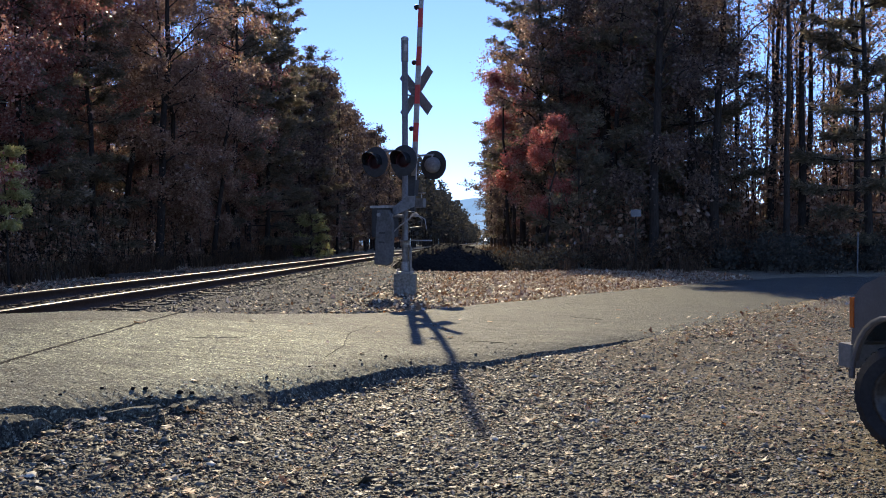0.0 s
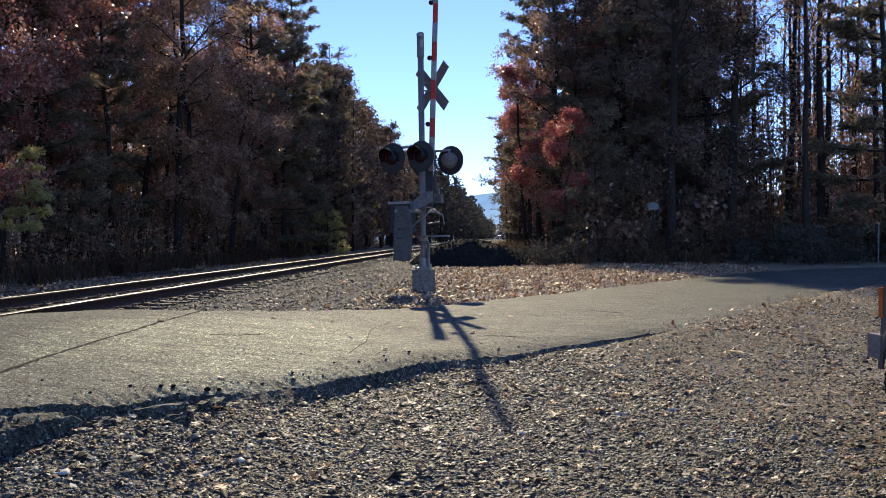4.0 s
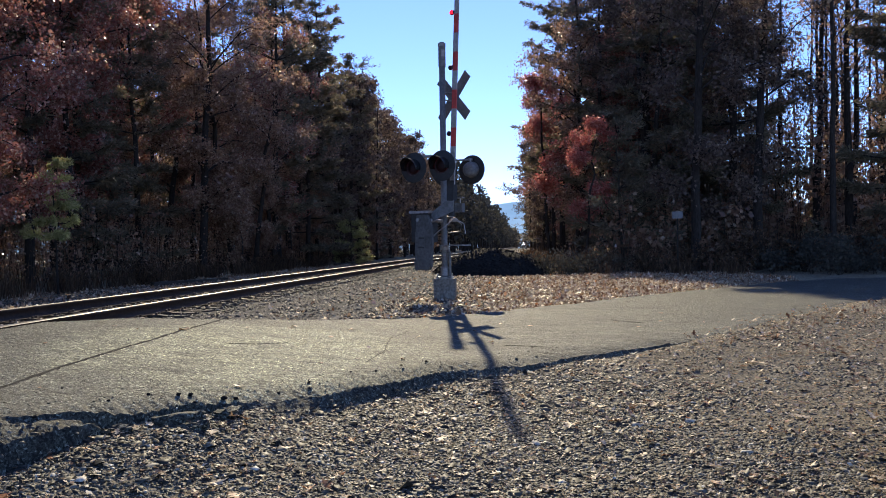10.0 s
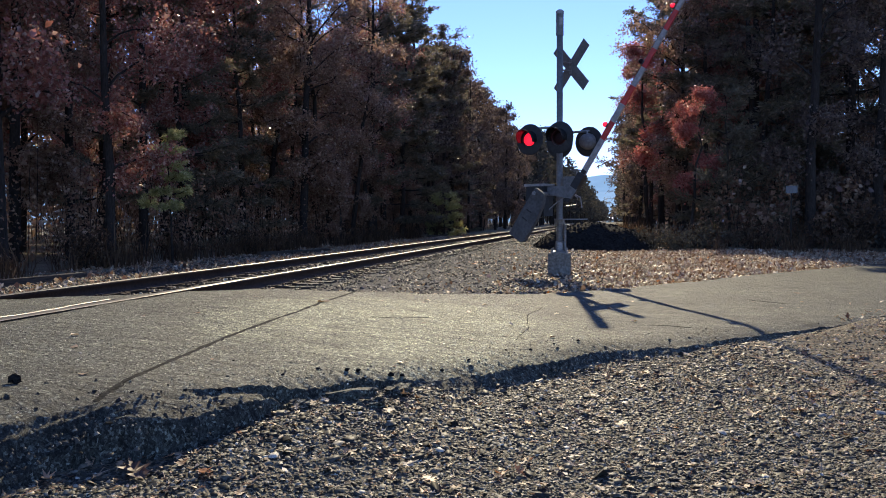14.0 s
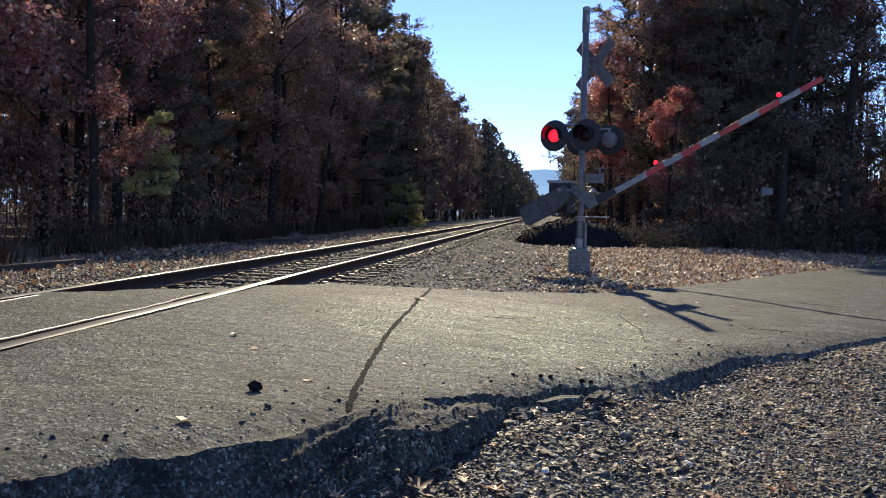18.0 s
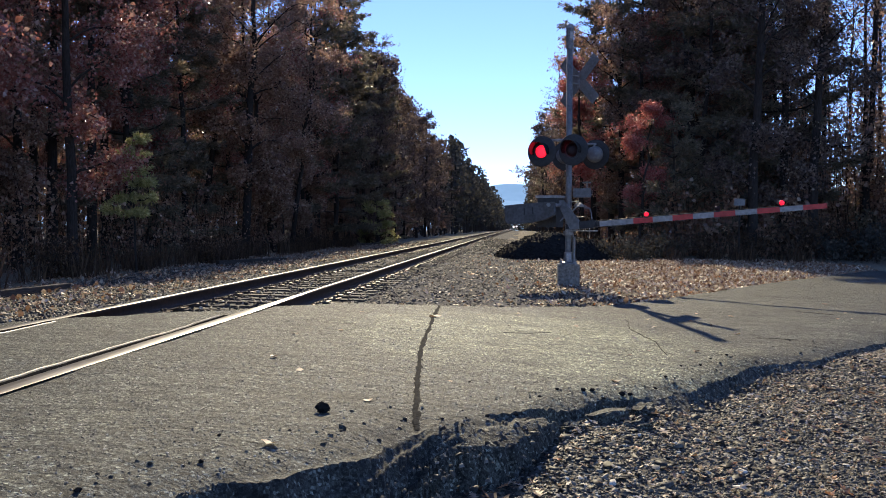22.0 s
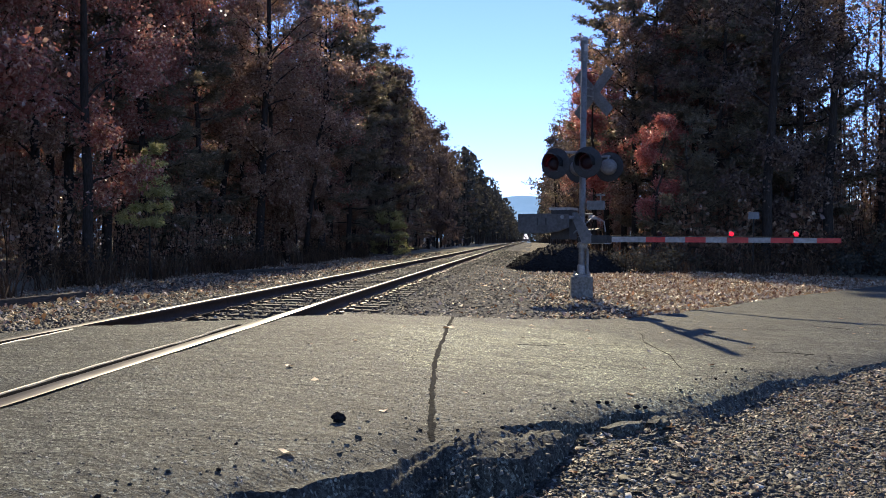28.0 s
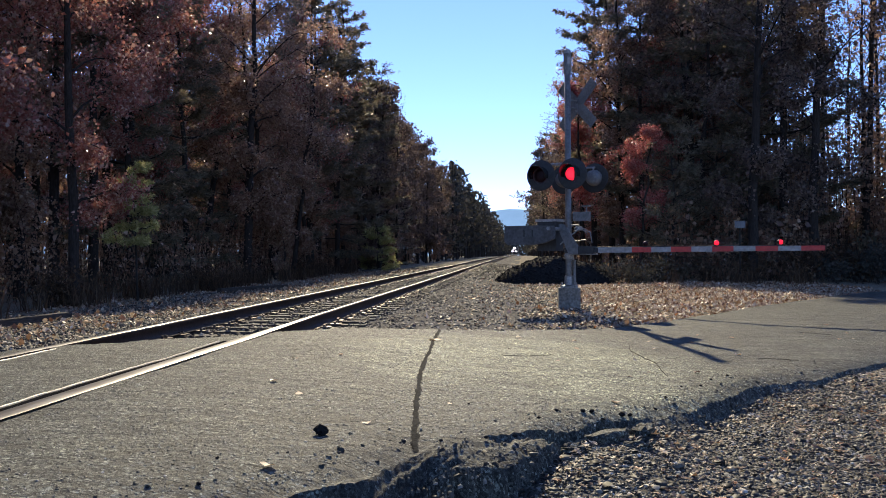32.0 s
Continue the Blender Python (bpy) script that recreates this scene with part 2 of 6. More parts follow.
FAR_LEAF = islands("distant_leaf", [(0.0, (0.06, 0.06, 0.05)), (0.7, (0.1, 0.095, 0.075)), (1.0, (0.16, 0.135, 0.1))], 0.9, 0.1, 0.25, 1.0)
BRUSH = islands("dry_grass", [(0.0, (0.045, 0.026, 0.015)), (0.6, (0.11, 0.064, 0.034)), (1.0, (0.22, 0.14, 0.075))], 0.7, 0.3, 0.3, 2.0)
LENS_RED = glow("lit_red_lens", (1.0, 0.015, 0.03), 0.9)
LENS_DARK = surface("dark_red_lens", (0.012, 0.003, 0.004), (0.03, 0.006, 0.008), 0.45, fine=40, relief=0.3, spec=0.2)
HEADLIGHT = glow("lit_headlight", (1.0, 0.9, 0.7), 60.0)


# ---- mesh helpers ----
class Soup:
    """Collects pieces of mesh as arrays: points, and faces of three or four."""

    def __init__(self):
        self.v, self.f, self.n = [], [], 0

    def add(self, points, faces):
        points = np.asarray(points, float).reshape(-1, 3)
        self.v.append(points)
        self.f.append(np.asarray(faces, int) + self.n)
        self.n += len(points)

    def repeat(self, points, faces):
        """points: pieces x corners x 3, all with the same faces."""
        k, c, _ = points.shape
        faces = np.asarray(faces, int)
        self.add(points.reshape(-1, 3), (faces[None] + (np.arange(k) * c)[:, None, None]).reshape(-1, faces.shape[1]))

    def tube(self, path, radii, sides=6):
        path = np.asarray(path, float)
        d = np.gradient(path, axis=0)
        d /= np.linalg.norm(d, axis=1)[:, None] + 1e-9
        ref = np.where(np.abs(d[:, 2:3]) > 0.9, np.array([[1.0, 0, 0]]), np.array([[0, 0, 1.0]]))
        s = np.cross(d, ref)
        s /= np.linalg.norm(s, axis=1)[:, None] + 1e-9
        u = np.cross(s, d)
        a = np.arange(sides) * 2 * np.pi / sides
        r = np.asarray(radii, float)[:, None, None]
        pts = path[:, None] + r * (np.cos(a)[None, :, None] * s[:, None] + np.sin(a)[None, :, None] * u[:, None])
        k = len(path)
        i, j = np.meshgrid(np.arange(k - 1), np.arange(sides), indexing="ij")
        q = np.stack([i * sides + j, i * sides + (j + 1) % sides, (i + 1) * sides + (j + 1) % sides, (i + 1) * sides + j], -1).reshape(-1, 4)
        self.add(pts, q)

    def mesh(self, name, mat, smooth=False):
        me = bpy.data.meshes.new(name)
        v = np.concatenate(self.v)
        loops = np.concatenate([f.reshape(-1) for f in self.f])
        sizes = np.concatenate([np.full(len(f), f.shape[1]) for f in self.f])
        me.vertices.add(len(v))
        me.vertices.foreach_set("co", v.astype(np.float32).reshape(-1))
        me.loops.add(len(loops))
        me.loops.foreach_set("vertex_index", loops.astype(np.int32))
        me.polygons.add(len(sizes))
        me.polygons.foreach_set("loop_start", np.concatenate([[0], np.cumsum(sizes)[:-1]]).astype(np.int32))
        me.update(calc_edges=True)
        me.validate()
        if smooth:
            me.polygons.foreach_set("use_smooth", np.ones(len(me.polygons), bool))
        me.materials.append(mat)
        return me


def part(name, bm, mat, parent=None, label="", m=None, smooth=False, bevel=0.0):
    """Links a bmesh, a Soup or a mesh as one object under a thing or a part."""
    if isinstance(bm, Soup):
        me = bm.mesh(name, mat, smooth)
    elif isinstance(bm, bpy.types.Mesh):
        me = bm
    else:
        if bevel:
            sharp = [e for e in bm.edges if len(e.link_faces) == 2 and e.calc_face_angle() > 0.6]
            bmesh.ops.bevel(bm, geom=sharp, offset=bevel, segments=2, affect="EDGES", clamp_overlap=True)
        bmesh.ops.recalc_face_normals(bm, faces=bm.faces)
        me = bpy.data.meshes.new(name)
        bm.to_mesh(me)
        bm.free()
        me.materials.append(mat)
        if smooth:
            for p in me.polygons:
                p.use_smooth = True
    ob = new(name, me)
    if parent:
        ob.parent = parent
    if m is not None:
        ob.matrix_basis = m
    if label:
        ob["label"] = label
    return ob


def thing(name, label, category, m=None, group="", kind=""):
    ob = new(name)
    ob.empty_display_size = 0.2
    if m is not None:
        ob.matrix_basis = m
    return tagged(ob, label, category, group, kind)


def box(bm, x0, x1, y0, y1, z0, z1, m=None):
    vs = [bm.verts.new((x, y, z)) for x, y, z in ((x0, y0, z0), (x1, y0, z0), (x1, y1, z0), (x0, y1, z0), (x0, y0, z1), (x1, y0, z1), (x1, y1, z1), (x0, y1, z1))]
    for f in ((3, 2, 1, 0), (4, 5, 6, 7), (0, 1, 5, 4), (1, 2, 6, 5), (2, 3, 7, 6), (3, 0, 4, 7)):
        bm.faces.new([vs[i] for i in f])
    if m is not None:
        bmesh.ops.transform(bm, matrix=m, verts=vs)
    return bm


def boxed(*dims, m=None):
    return box(bmesh.new(), *dims, m=m)


def lathe(profile, sides=24, m=None, bm=None):
    """Turns (radius, height) pairs round z."""
    bm = bm or bmesh.new()
    rings, made = [], []
    for r, z in profile:
        if r < 1e-6:
            ring = [bm.verts.new((0, 0, z))]
        else:
            ring = [bm.verts.new((r * math.cos(a), r * math.sin(a), z)) for a in (2 * math.pi * i / sides for i in range(sides))]
        rings.append(ring)
        made += ring
    for p, q in zip(rings, rings[1:]):
        for i in range(sides):
            c = [p[i % len(p)], p[(i + 1) % len(p)], q[(i + 1) % len(q)], q[i % len(q)]]
            c = list(dict.fromkeys(c))
            if len(c) > 2:
                bm.faces.new(c)
    if m is not None:
        bmesh.ops.transform(bm, matrix=m, verts=made)
    return bm


def rod(p, q, r, sides=10, bm=None):
    p, q = Vector(p), Vector(q)
    m = Matrix.Translation(p) @ (q - p).to_track_quat("Z", "Y").to_matrix().to_4x4()
    h = (q - p).length
    return lathe([(0, 0), (r, 0), (r, h), (0, h)], sides, m, bm)


def slab(outline, z0, z1, bm=None, m=None):
    """A prism over an outline in x and y."""
    bm = bm or bmesh.new()
    lo = [bm.verts.new((x, y, z0)) for x, y in outline]
    hi = [bm.verts.new((x, y, z1)) for x, y in outline]
    bm.faces.new(lo[::-1])
    bm.faces.new(hi)
    for i in range(len(lo)):
        j = (i + 1) % len(lo)
        bm.faces.new((lo[i], lo[j], hi[j], hi[i]))
    if m is not None:
        bmesh.ops.transform(bm, matrix=m, verts=lo + hi)
    return bm


rng = np.random.default_rng(7)


def waves(x, y, seed=0, size=1.0):
    """Smooth unevenness of about plus and minus one."""
    x, y = np.asarray(x, float) / size, np.asarray(y, float) / size
    s = seed * 1.7
    return 0.4 * np.sin(1.7 * x + 0.6 * y + s) + 0.35 * np.sin(-0.8 * x + 2.1 * y + 2 * s) + 0.25 * np.sin(3.1 * x + 2.7 * y + 3 * s + 1) + 0.2 * np.sin(4.3 * x - 3.6 * y + s + 2)


# ---- plan of the ground ----
NEAR = np.array([(-30, -26), (-12, -11), (-4, -4.0), (0.4, 0.7), (1.4, 1.75), (2.05, 2.5), (2.35, 2.9), (2.75, 3.45), (2.98, 3.95), (3.5, 4.6), (3.95, 5.15), (4.45, 5.7), (4.88, 6.25), (5.4, 7.1), (6.1, 7.7), (6.75, 8.5), (7.6, 9.45), (8.1, 9.95), (9.75, 12.3), (11.7, 14.9), (13.4, 16.6), (17, 20.0), (24, 24.0), (40, 28.5), (70, 33)])
FAR = np.array([(-36, -20), (-17, -6), (-8, 0.6), (-3.6, 4.6), (-1.6, 6.3), (0.02, 7.75), (0.75, 8.5), (1.4, 9.15), (2.5, 9.6), (3.3, 10.2), (4.0, 10.85), (4.7, 11.8), (5.7, 13.2), (6.6, 14.8), (7.5, 16.3), (8.5, 18), (9.65, 19.75), (11.7, 22.7), (13.4, 25.2), (16.2, 28.1), (21, 30.2), (29, 32.5), (44, 36), (74, 41)])


def along(curve, n):
    """n places at even steps along a line of points, finer where the points lie close."""
    k = np.linspace(0, len(curve) - 1, n)
    return np.stack([np.interp(k, np.arange(len(curve)), curve[:, i]) for i in (0, 1)], -1)


def road_z(x):
    return np.interp(x, [-6, -0.9, 0.8, 1.6, 2.5, 2.95, 3.9, 4.6, 7.6, 12, 20, 60], [-0.35, -0.01, -0.012, -0.025, -0.07, -0.115, -0.195, -0.255, -0.345, -0.42, -0.5, -0.8])


def side_of(curve, x, y):
    """How far (x, y) lies from a line of points; positive on its left."""
    x, y = np.atleast_1d(x), np.atleast_1d(y)
    best, sign = np.full(x.shape, 1e9), np.zeros(x.shape)
    for (ax, ay), (bx, by) in zip(curve[:-1], curve[1:]):
        dx, dy = bx - ax, by - ay
        k = np.clip(((x - ax) * dx + (y - ay) * dy) / (dx * dx + dy * dy), 0, 1)
        px, py = x - ax - k * dx, y - ay - k * dy
        d = np.hypot(px, py)
        s = np.sign(dx * (y - ay) - dy * (x - ax))
        sign = np.where(d < best, s, sign)
        best = np.minimum(d, best)
    return best * sign


def track_x(y):
    y = np.maximum(np.asarray(y, float) - 60, 0)
    return np.where(y < 80, 0.0085 * y * y / 160, 0.0085 * (y - 40))


def ground_z(x, y):
    x, y = np.atleast_1d(np.asarray(x, float)), np.atleast_1d(np.asarray(y, float))
    near, far = side_of(NEAR, x, y), side_of(FAR, x, y)
    tx = x - track_x(y)
    bed = np.interp(tx, [-60, -9, -6, -3.6, -1.7, 1.7, 3.4, 4.5, 8, 14, 60], [-0.5, -0.52, -0.5, -0.42, -0.218, -0.218, -0.35, -0.35, -0.36, -0.42, -0.7])
    bed = bed + 0.03 * waves(x, y, 1, 1.3) * np.clip(np.abs(tx) - 2, 0, 1)
    yard = np.interp(-near, [0, 0.35, 2.0, 5, 30], [-0.40, -0.43, -0.56, -0.68, -0.8]) + 0.02 * waves(x, y, 2, 0.9)
    yard = yard + np.interp(x, [0, 3.5, 6, 9, 13], [0.05, 0.0, 0.0, 0.0, 0.06])
    yard = yard + np.interp(x, [7.3, 8.4], [0, 0.06]) * np.interp(-near, [0, 2.5], [1, 0])
    yard = yard + 0.085 * np.interp(x, [3.35, 3.6, 4.3, 4.65], [0, 1, 1, 0]) * np.interp(-near, [0, 0.35, 1.1], [1, 1, 0])
    under = road_z(x) - 0.12
    z = np.where(far > 0, bed, np.where(near < 0, yard, under))
    z = np.where((far > 0) & (far < 0.5), bed + (np.minimum(bed, under + 0.09) - bed) * (1 - far / 0.5), z)
    out = np.maximum(np.hypot(x, y) - 250, 0)
    return z - out * 0.004


def paved_z(x, y):
    """The road's surface, rounded down at its near edge."""
    gap = np.clip(side_of(NEAR, x, y), 0, None).reshape(np.shape(x))
    lip = 0.055 * np.exp(-(gap / 0.13) ** 1.3) * np.clip(1.3 - np.abs(np.asarray(x) - 3.5) / 6, 0.35, 1) * np.interp(x, [2.9, 3.05, 3.5, 3.7], [1, 0.15, 0.15, 1])
    # Slanting grooves where the surface ravels towards its broken edge.
    x, y = np.asarray(x, float), np.asarray(y, float)
    ravel = np.exp(-(gap / 0.34) ** 2) * np.interp(x, [3.2, 3.6, 5.6, 6.6], [0.15, 1, 1, 0.1])
    groove = 0.011 * ravel * np.minimum(0.3, np.sin((0.43 * x + 0.9 * y) * 62 + 2.6 * waves(x, y, 23, 0.22)))
    return groove + road_z(x) + 0.008 * waves(x, y, 6, 0.8) + 0.004 * waves(x, y, 7, 0.17) - lip


def edge_width(x):
    """How far the broken edge reaches out: a steep face, a sunken slab, a hollow, then a rounded slope that runs out."""
    return np.interp(x, [2.6, 2.95, 3.1, 3.5, 3.66, 4.2, 4.45, 5.2, 6.5, 8, 12], [0.36, 0.38, 0.52, 0.46, 0.24, 0.2, 0.26, 0.24, 0.15, 0.1, 0.1])


def edge_fall(x, t):
    """The share of the fall reached at t of the edge's width."""
    x = x + 0.07 * np.sin(9 * np.asarray(t)) + 0.03 * np.sin(31 * np.asarray(t))
    slab_part = np.interp(x, [2.75, 3.05, 3.52, 3.66], [0, 1, 1, 0])
    hollow = np.interp(x, [3.52, 3.66, 4.2, 4.4], [0, 1, 1, 0])
    crack = np.interp(x, [3.25, 3.42], [0.0, 0.13])
    sunken = np.interp(t, [0, 0.3, 0.68, 0.80, 1], [0, 0.08, 0.28, 0.9, 1]) + crack * np.interp(t, [0, 0.03, 0.06, 0.12, 0.4], [0, 0.8, 0.95, 0.75, 0.0])
    cave = np.interp(t, [0, 0.06, 0.14, 0.5, 1], [0, 0.4, 0.9, 0.97, 1])
    slope = np.interp(t, [0, 0.12, 0.4, 0.6, 0.75, 1.0], [0, 0.2, 0.55, 0.74, 0.9, 1.0])
    return slab_part * sunken + hollow * cave + (1 - slab_part - hollow) * slope


def edge_z(x, y):
    """The broken slope from the road down to the gravel."""
    t = np.clip(-side_of(NEAR, x, y) / edge_width(x), 0, 1)
    f = edge_fall(x, t)
    return paved_z(x, y) * (1 - f) + (ground_z(x, y) - 0.02) * f


def mound_z(x, y):
    """The spoil heap by the track: height above the ground."""
    r = np.hypot((x - 4.85) / 2.25, (y - 31.3) / 1.75)
    return 1.02 * np.clip(1 - r ** 2.2, 0, None) ** 0.8 * (1 + 0.1 * waves(x, y, 12, 0.7))


# ---- ground ----
def graded(lo, hi, fine_lo, fine_hi, step, grow):
    mid = list(np.arange(fine_lo, fine_hi + step, step))
    s, right = step, [mid[-1]]
    while right[-1] < hi:
        s *= grow
        right.append(right[-1] + s)
    s, left = step, [mid[0]]
    while left[-1] > lo:
        s *= grow
        left.append(left[-1] - s)
    return np.array(left[:0:-1] + mid + right[1:])


def sheet(xs, ys, height, name, mat):
    gx, gy = np.meshgrid(xs, ys)
    s = Soup()
    i, j = np.meshgrid(np.arange(len(ys) - 1), np.arange(len(xs) - 1), indexing="ij")
    w = len(xs)
    q = np.stack([i * w + j, i * w + j + 1, (i + 1) * w + j + 1, (i + 1) * w + j], -1).reshape(-1, 4)
    s.add(np.stack([gx, gy, height(gx.ravel(), gy.ravel()).reshape(gx.shape)], -1), q)
    return part(name, s, mat, smooth=True)


ground = sheet(graded(-4500, 4500, -8, 15, 0.16, 1.14), graded(-1500, 4700, -1, 34, 0.18, 1.12), ground_z, "ground", SOIL)
tagged(ground, "stony soil and forest floor beside a railway", "ground", kind="structure")


def build_road():
    n, k = 960, 56
    a, b = along(NEAR, n), along(FAR, n)
    nx = b - a
    unit = nx / np.linalg.norm(nx, axis=1)[:, None]
    ragged = 0.05 * waves(a[:, 0], a[:, 1], 3, 0.35) + 0.03 * waves(a[:, 0], a[:, 1], 4, 0.11) + 0.035 * waves(a[:, 0], a[:, 1], 24, 0.2) * (a[:, 0] > 4.2) + 0.008 * rng.normal(size=n)
    a = a + unit * ragged[:, None]
    b = b - unit * (0.06 * waves(b[:, 0], b[:, 1], 5, 0.5) + 0.025 * rng.normal(size=n))[:, None]
    w = np.linspace(0, 1, k) ** 1.9
    p = a[:, None] * (1 - w)[None, :, None] + b[:, None] * w[None, :, None]
    x, y = p[..., 0], p[..., 1]
    z = paved_z(x.ravel(), y.ravel()).reshape(x.shape)
    top = np.stack([x, y, z], -1)
    s = Soup()
    i, j = np.meshgrid(np.arange(n - 1), np.arange(k - 1), indexing="ij")
    s.add(top, np.stack([i * k + j, (i + 1) * k + j, (i + 1) * k + j + 1, i * k + j + 1], -1).reshape(-1, 4)[:, ::-1])
    road = part("road", s, ASPHALT, smooth=True)
    tagged(road, "worn grey asphalt road with a ragged broken edge", "road", kind="structure")
    # The broken slope down to the gravel, and the low far edge.
    for name, edge, out, steps in (("road_edge", top[:, 0], -unit, 26), ("road_verge", top[:, -1], unit, 4)):
        face = [edge + np.array([0, 0, 0.0])]
        width = edge_width(edge[:, 0]) * (1 + 0.3 * waves(edge[:, 0], edge[:, 1], 8, 0.45)) if name == "road_edge" else np.full(n, 0.12)
        for r in range(1, steps):
            t = r / (steps - 1)
            q = edge[:, :2] + out * (width * t)[:, None] + rng.normal(size=(n, 2)) * 0.0012
            g = ground_z(q[:, 0], q[:, 1]) - 0.03
            shelf = edge_fall(edge[:, 0], np.full(n, t)) if name == "road_edge" else t
            zz = edge[:, 2] * (1 - shelf) + g * shelf + rng.normal(size=n) * 0.0012 * (t < 1) + (0.009 * waves(q[:, 0], q[:, 1], 13, 0.14) + 0.004 * waves(q[:, 0], q[:, 1], 17, 0.05)) * (t < 1) * (name == "road_edge")
            face.append(np.column_stack([q, np.minimum(zz, edge[:, 2] - 0.004)]))
        f = np.stack(face, 1)
        e = Soup()
        i, j = np.meshgrid(np.arange(n - 1), np.arange(steps - 1), indexing="ij")
        e.add(f, np.stack([i * steps + j, (i + 1) * steps + j, (i + 1) * steps + j + 1, i * steps + j + 1], -1).reshape(-1, 4))
        part(name, e, ASPHALT_EDGE, road, smooth=True)
    return road


road = build_road()


def strip(line, width, lift, name, mat, label, ragged=0.2, wander=0.012):
    line = np.array(line, float)
    k = 90
    c = along(line, k)
    d = np.gradient(c, axis=0)
    d /= np.linalg.norm(d, axis=1)[:, None]
    side = np.stack([-d[:, 1], d[:, 0]], -1)
    c = c + side * (wander * waves(c[:, 0], c[:, 1], 9, 0.25))[:, None]
    s = Soup()
    rows = []
    for o in (-1, -0.4, 0.4, 1):
        q = c + side * (o * width / 2 * (1 + ragged * rng.normal(size=k)))[:, None]
        rows.append(np.column_stack([q, paved_z(q[:, 0], q[:, 1]) + lift * (1 if abs(o) < 1 else -0.5)]))
    f = np.stack(rows, 1)
    i, j = np.meshgrid(np.arange(k - 1), np.arange(3), indexing="ij")
    s.add(f, np.stack([i * 4 + j, (i + 1) * 4 + j, (i + 1) * 4 + j + 1, i * 4 + j + 1], -1).reshape(-1, 4))
    ob = part(name, s, mat, road, label)
    return ob


strip([(2.53, 9.55), (2.58, 8.3), (2.69, 6.26), (2.81, 4.92), (2.91, 4.03), (2.93, 3.92)], 0.042, 0.004, "seam", SEAM, "dark grainy seam across the asphalt", 0.35, 0.004)


for line, wd in (([(7.35, 12.05), (7.55, 11.98), (7.75, 11.76)], 0.05), ([(5.9, 8.75), (6.1, 8.8), (6.3, 8.74)], 0.02), ([(4.72, 9.9), (4.64, 9.0), (4.75, 8.0), (4.7, 7.2)], 0.008), ([(3.3, 7.7), (3.55, 7.85), (3.75, 8.1)], 0.01)):
    strip(line, wd, 0.0045, "crack", SEAM, "dark crack in the asphalt", 0.5)

# ---- railway ----
def rail_profile():
    """Half section of a rail with its top at zero: offsets from the middle, heights."""
    half = [(0.0, 0.0), (0.028, -0.001), (0.036, -0.008), (0.037, -0.034), (0.010, -0.046), (0.009, -0.11), (0.03, -0.14), (0.07, -0.15), (0.07, -0.16)]
    return half + [(-x, z) for x, z in half[:0:-1]]


